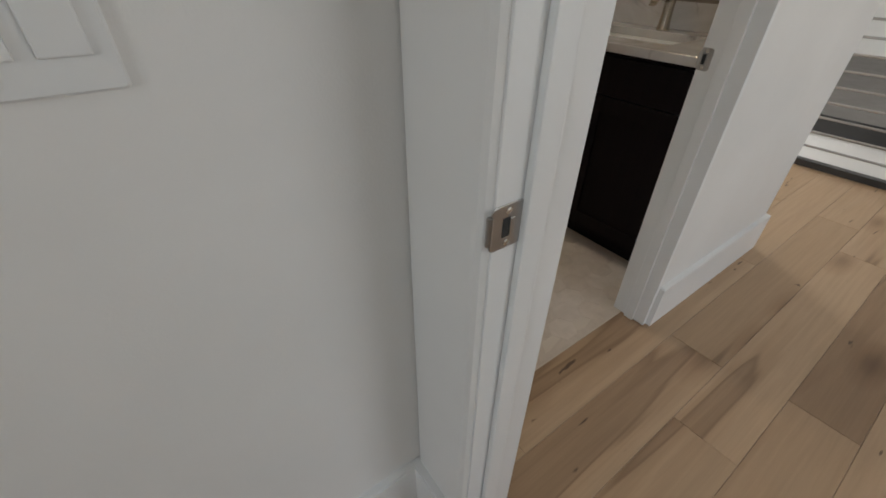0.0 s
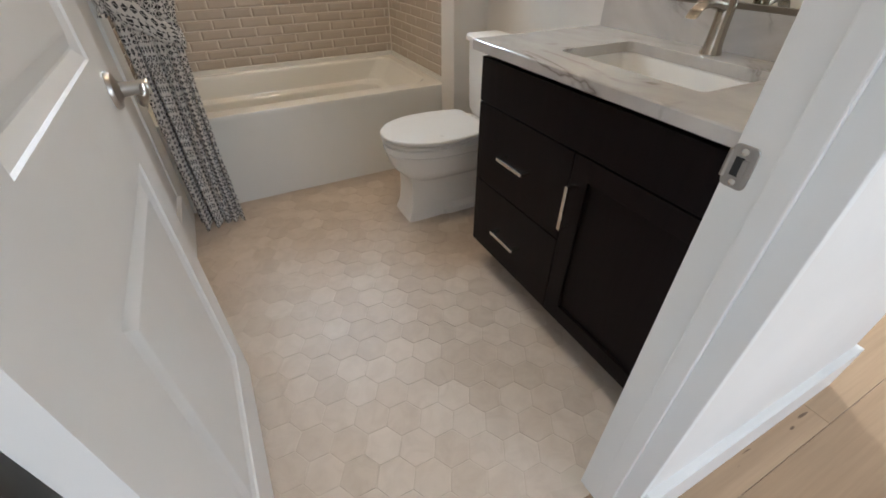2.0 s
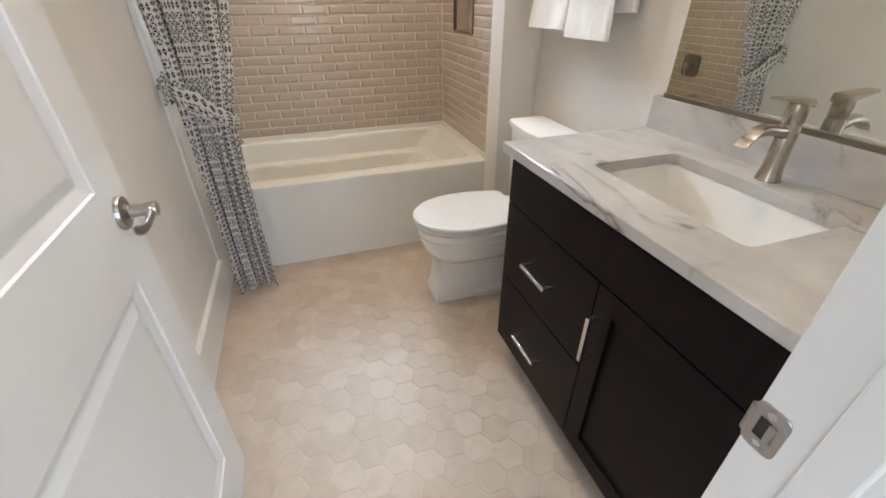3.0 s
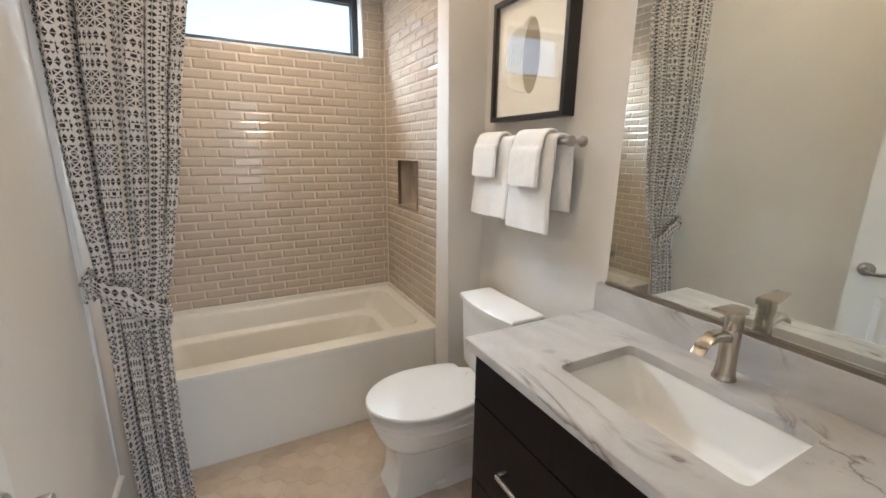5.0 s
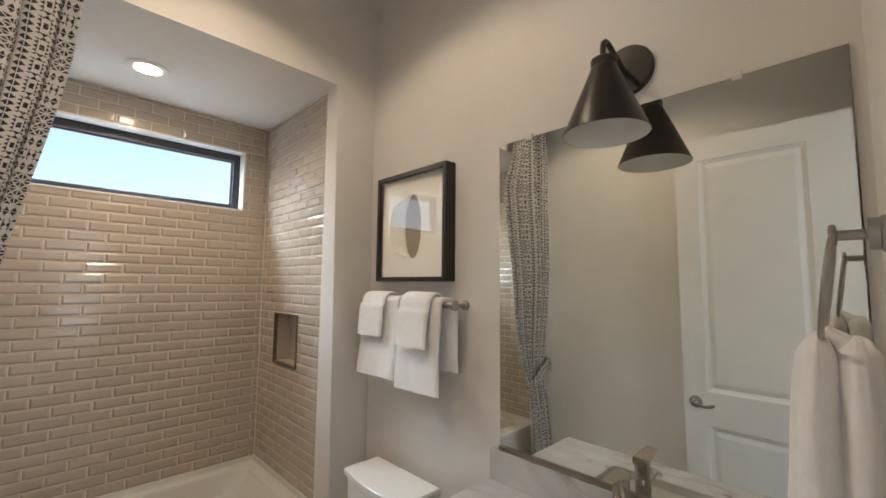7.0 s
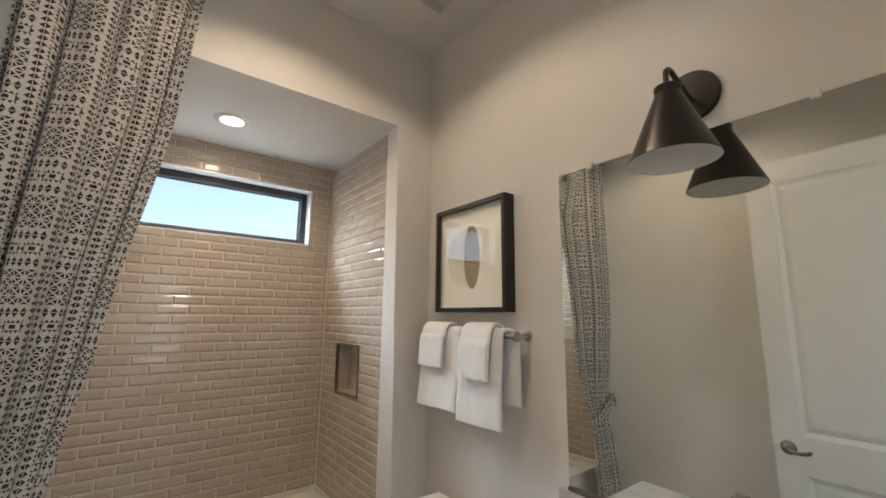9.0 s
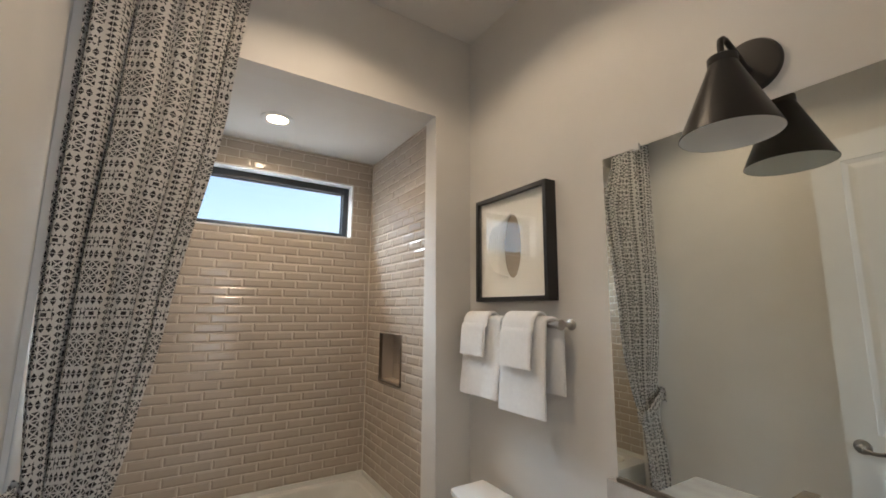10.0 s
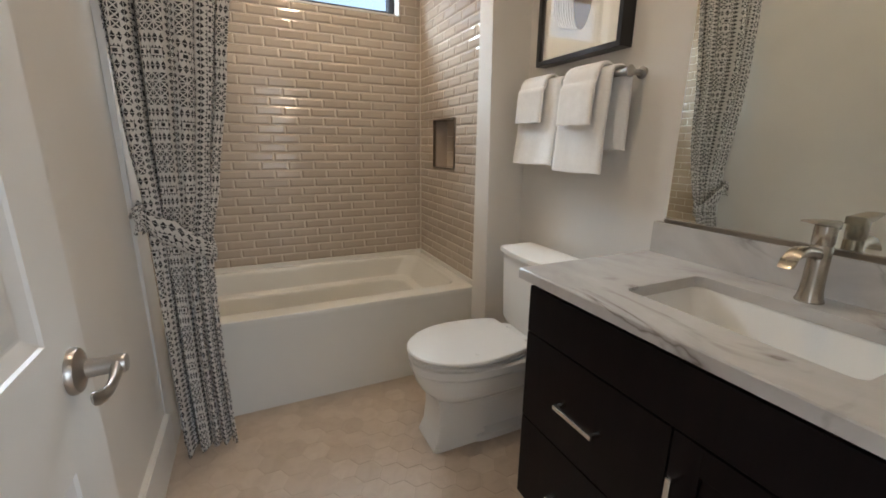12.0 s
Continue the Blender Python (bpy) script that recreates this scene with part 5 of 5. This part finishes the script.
def tile_wall(parent, m, length, z0, z1, hole, single, shift):
    """Running-bond bevelled tiles over a wall: local x along it. hole: (x0, x1, z0, z1) left free."""
    count, rest = 0, []
    row = 0
    z = z0
    while z < z1 - 0.008:
        h = min(TH_, z1 - z) - TJ
        x = -TW * (0.5 if row % 2 else 0.0) - shift
        while x < length:
            xa, xb, za, zb = max(x, 0.0), min(x + TW - TJ, length), z, z + h
            spans = [(xa, xb, za, zb)]
            if hole and zb > hole[2] and za < hole[3] and xb > hole[0] and xa < hole[1]:
                spans = [(xa, hole[0], za, zb), (hole[1], xb, za, zb), (max(xa, hole[0]), min(xb, hole[1]), za, hole[2]), (max(xa, hole[0]), min(xb, hole[1]), hole[3], zb)]
            for xa, xb, za, zb in spans:
                if xb - xa < 0.006 or zb - za < 0.006:
                    continue
                key = (round(xb - xa, 3), round(zb - za, 3))
                if key not in mesh_cache:
                    mesh_cache[key] = piece_mesh("wall_tile", key[0], key[1], 0.0046, min(0.0095, key[0] * 0.35, key[1] * 0.35), 0.0034, TILE)
                place = m @ Matrix.Translation((xa, 0, za))
                if count < single:
                    ob = new("wall_tile", mesh_cache[key])
                    ob.parent = parent
                    ob.matrix_parent_inverse = Matrix()
                    ob.matrix_basis = place @ pose(0, 0, 0, random.uniform(-0.1, 0.1), 0, random.uniform(-0.05, 0.05))
                    count += 1
                else:
                    rest.append((mesh_cache[key], place))
            x += TW
        z += TH_
        row += 1
    if rest:
        verts, faces = [], []
        for me, place in rest:
            o = len(verts)
            verts += [tuple(place @ v.co) for v in me.vertices]
            faces += [[o + i for i in p.vertices] for p in me.polygons]
        me = bpy.data.meshes.new("wall_tiles")
        me.from_pydata(verts, [], faces)
        me.materials.append(TILE)
        ob = new("wall_tiles", me)
        ob.parent = parent
        ob["kind"] = "stuff"


TILE_Z0 = 0.502
tile_wall(alcove_north, Matrix.Translation((TX0, TY1 + TB, 0)), TX1 - TX0, TILE_Z0, TUB_Z, (WX0 - TX0 - 0.003, WX1 - TX0 + 0.003, WZ0 - 0.003, WZ1 + 0.003), 300, 0.05)
tile_wall(alcove_east, Matrix.Translation((TX1 + TB, TY1, 0)) @ pose(0, 0, 0, 0, 0, -90), TY1 - 2.499, TILE_Z0, TUB_Z, (TY1 - NY1 - 0.004, TY1 - NY0 + 0.004, NZ0 - 0.004, NZ1 + 0.004), 300, 0.02)
tile_wall(alcove_west, Matrix.Translation((TX0 - TB, 2.499, 0)) @ pose(0, 0, 0, 0, 0, 90), TY1 - 2.499, TILE_Z0, TUB_Z, None, 0, 0.02)
# tiles lining the niche
for k, (x0, x1, z0, z1) in enumerate([(0, 0.1505, 0, 0.094), (0.1515, 0.302, 0, 0.094), (0, 0.074, 0.096, 0.19), (0.076, 0.226, 0.096, 0.19), (0.228, 0.302, 0.096, 0.19), (0, 0.1505, 0.192, 0.288), (0.1515, 0.302, 0.192, 0.288)]):
    ob = new("niche_tile", piece_mesh("niche_tile", x1 - x0, z1 - z0, 0.008, 0.002, 0.001, TILE))
    ob.parent = niche
    ob.matrix_basis = Matrix.Translation((1.975, NY1, NZ0)) @ pose(0, 0, 0, 0, 0, -90) @ Matrix.Translation((x0, 0, z0))
for b in ((TX1 + 0.018, 1.968, NY0 - 0.001, NY0 + 0.004, NZ0, NZ1), (TX1 + 0.018, 1.968, NY1 - 0.004, NY1 + 0.001, NZ0, NZ1), (TX1 + 0.018, 1.968, NY0, NY1, NZ0 - 0.001, NZ0 + 0.004), (TX1 + 0.018, 1.968, NY0, NY1, NZ1 - 0.004, NZ1 + 0.001)):
    part("niche_lining", block(*b), TILE, niche)

# hexagonal floor tiles
HP = 0.0985


def hex_mesh():
    bm = bmesh.new()
    loops = []
    for r, z in ((HP / 2 - 0.0009, -0.005), (HP / 2 - 0.0009, -0.0006), (HP / 2 - 0.0019, 0.0)):
        R = r / math.cos(math.pi / 6)
        loops.append([(R * math.cos(math.pi / 3 * i), R * math.sin(math.pi / 3 * i), z) for i in range(6)])
    rings(loops, False, bm)
    bm.faces.new([bm.verts.new(p) for p in loops[-1]])
    bmesh.ops.remove_doubles(bm, verts=bm.verts[:], dist=1e-5)
    me = bpy.data.meshes.new("hex_tile")
    bmesh.ops.recalc_face_normals(bm, faces=bm.faces[:])
    bm.to_mesh(me)
    bm.free()
    me.materials.append(HEX)
    return me


hex_me = hex_mesh()
hex_count, hex_rest = 0, []
col = 0
x = 0.413
while x < 2.04:
    y = 0.55 + (HP / 2 if col % 2 else 0) + 0.0
    while y < 2.52:
        clear = x > 0.39 and not (x > 1.66 and y < 1.50) and y > 0.575
        if clear and y < 2.50 and hex_count < 300:
            ob = new("hex_tile", hex_me)
            ob.parent = bath_floor
            ob.matrix_basis = Matrix.Translation((x, y, random.uniform(-0.0002, 0.0002))) @ pose(0, 0, 0, random.uniform(-0.12, 0.12), random.uniform(-0.12, 0.12), 60 * random.randrange(6))
            hex_count += 1
        elif clear:
            hex_rest.append((x, y))
        y += HP
    x += HP * math.sqrt(3) / 2
    col += 1
verts, faces = [], []
for hx, hy in hex_rest:
    o = len(verts)
    verts += [(v.co.x + hx, v.co.y + hy, v.co.z) for v in hex_me.vertices]
    faces += [[o + i for i in p.vertices] for p in hex_me.polygons]
# cut tiles along the threshold and the west edge
for kx in range(18):
    x0 = BX0 + 0.016 + kx * 0.0985
    o = len(verts)
    w = min(0.0965, BX1 - x0)
    verts += [(x0, 0.5295, 0), (x0 + w, 0.5295, 0), (x0 + w, 0.577 if kx % 2 else 0.553, 0), (x0, 0.553 if kx % 2 else 0.577, 0)]
    faces.append([o, o + 1, o + 2, o + 3])
me = bpy.data.meshes.new("hex_tiles")
me.from_pydata(verts, [], faces)
me.materials.append(HEX)
ob = new("hex_tiles", me)
ob.parent = bath_floor
ob["kind"] = "stuff"

# oak planks
plank_cache = {}


def plank(parent, x0, x1, y0, y1):
    key = (round(x1 - x0, 3), round(y1 - y0, 3))
    if key not in plank_cache:
        bm = bmesh.new()
        w, h = key
        loops = [[(e, e, z), (w - e, e, z), (w - e, h - e, z), (e, h - e, z)] for e, z in ((0.0003, -0.014), (0.0003, -0.0012), (0.0016, 0.0))]
        rings(loops, False, bm)
        bm.faces.new([bm.verts.new(p) for p in loops[-1]])
        bmesh.ops.remove_doubles(bm, verts=bm.verts[:], dist=1e-5)
        me2 = bpy.data.meshes.new("plank")
        bmesh.ops.recalc_face_normals(bm, faces=bm.faces[:])
        bm.to_mesh(me2)
        bm.free()
        me2.materials.append(OAK)
        plank_cache[key] = me2
    ob = new("plank", plank_cache[key])
    ob.parent = parent
    ob.matrix_basis = Matrix.Translation((x0, y0, 0))


def plank_rows(parent, x0, x1, y0, y1, first):
    y, k = first, 0
    while y > y0 + 0.01:
        ya, yb = max(y - 0.185, y0), min(y, y1)
        if yb - ya > 0.01:
            cuts = [x0]
            j = 1.005 if abs(y - 0.155) < 0.02 else x0 + 0.3 + ((k * 0.77) % 1.5)
            while j > x0 + 1.5:
                j -= 1.5
            while j < x1 - 0.15:
                if j > x0 + 0.15:
                    cuts.append(j)
                j += 1.5
            cuts.append(x1)
            for a, b in zip(cuts, cuts[1:]):
                plank(parent, a, b, ya, yb)
        y -= 0.185
        k += 1


plank_rows(hall_floor, 0.25, 3.6, -2.3, 0.525, 0.525)
plank_rows(landing_floor, 2.185, 3.6, 0.525, 4.0, 0.525 + 0.185 * 19)
plank_rows(bed_floor, -3.3, 0.25, -2.6, HALL_Y, 0.525)
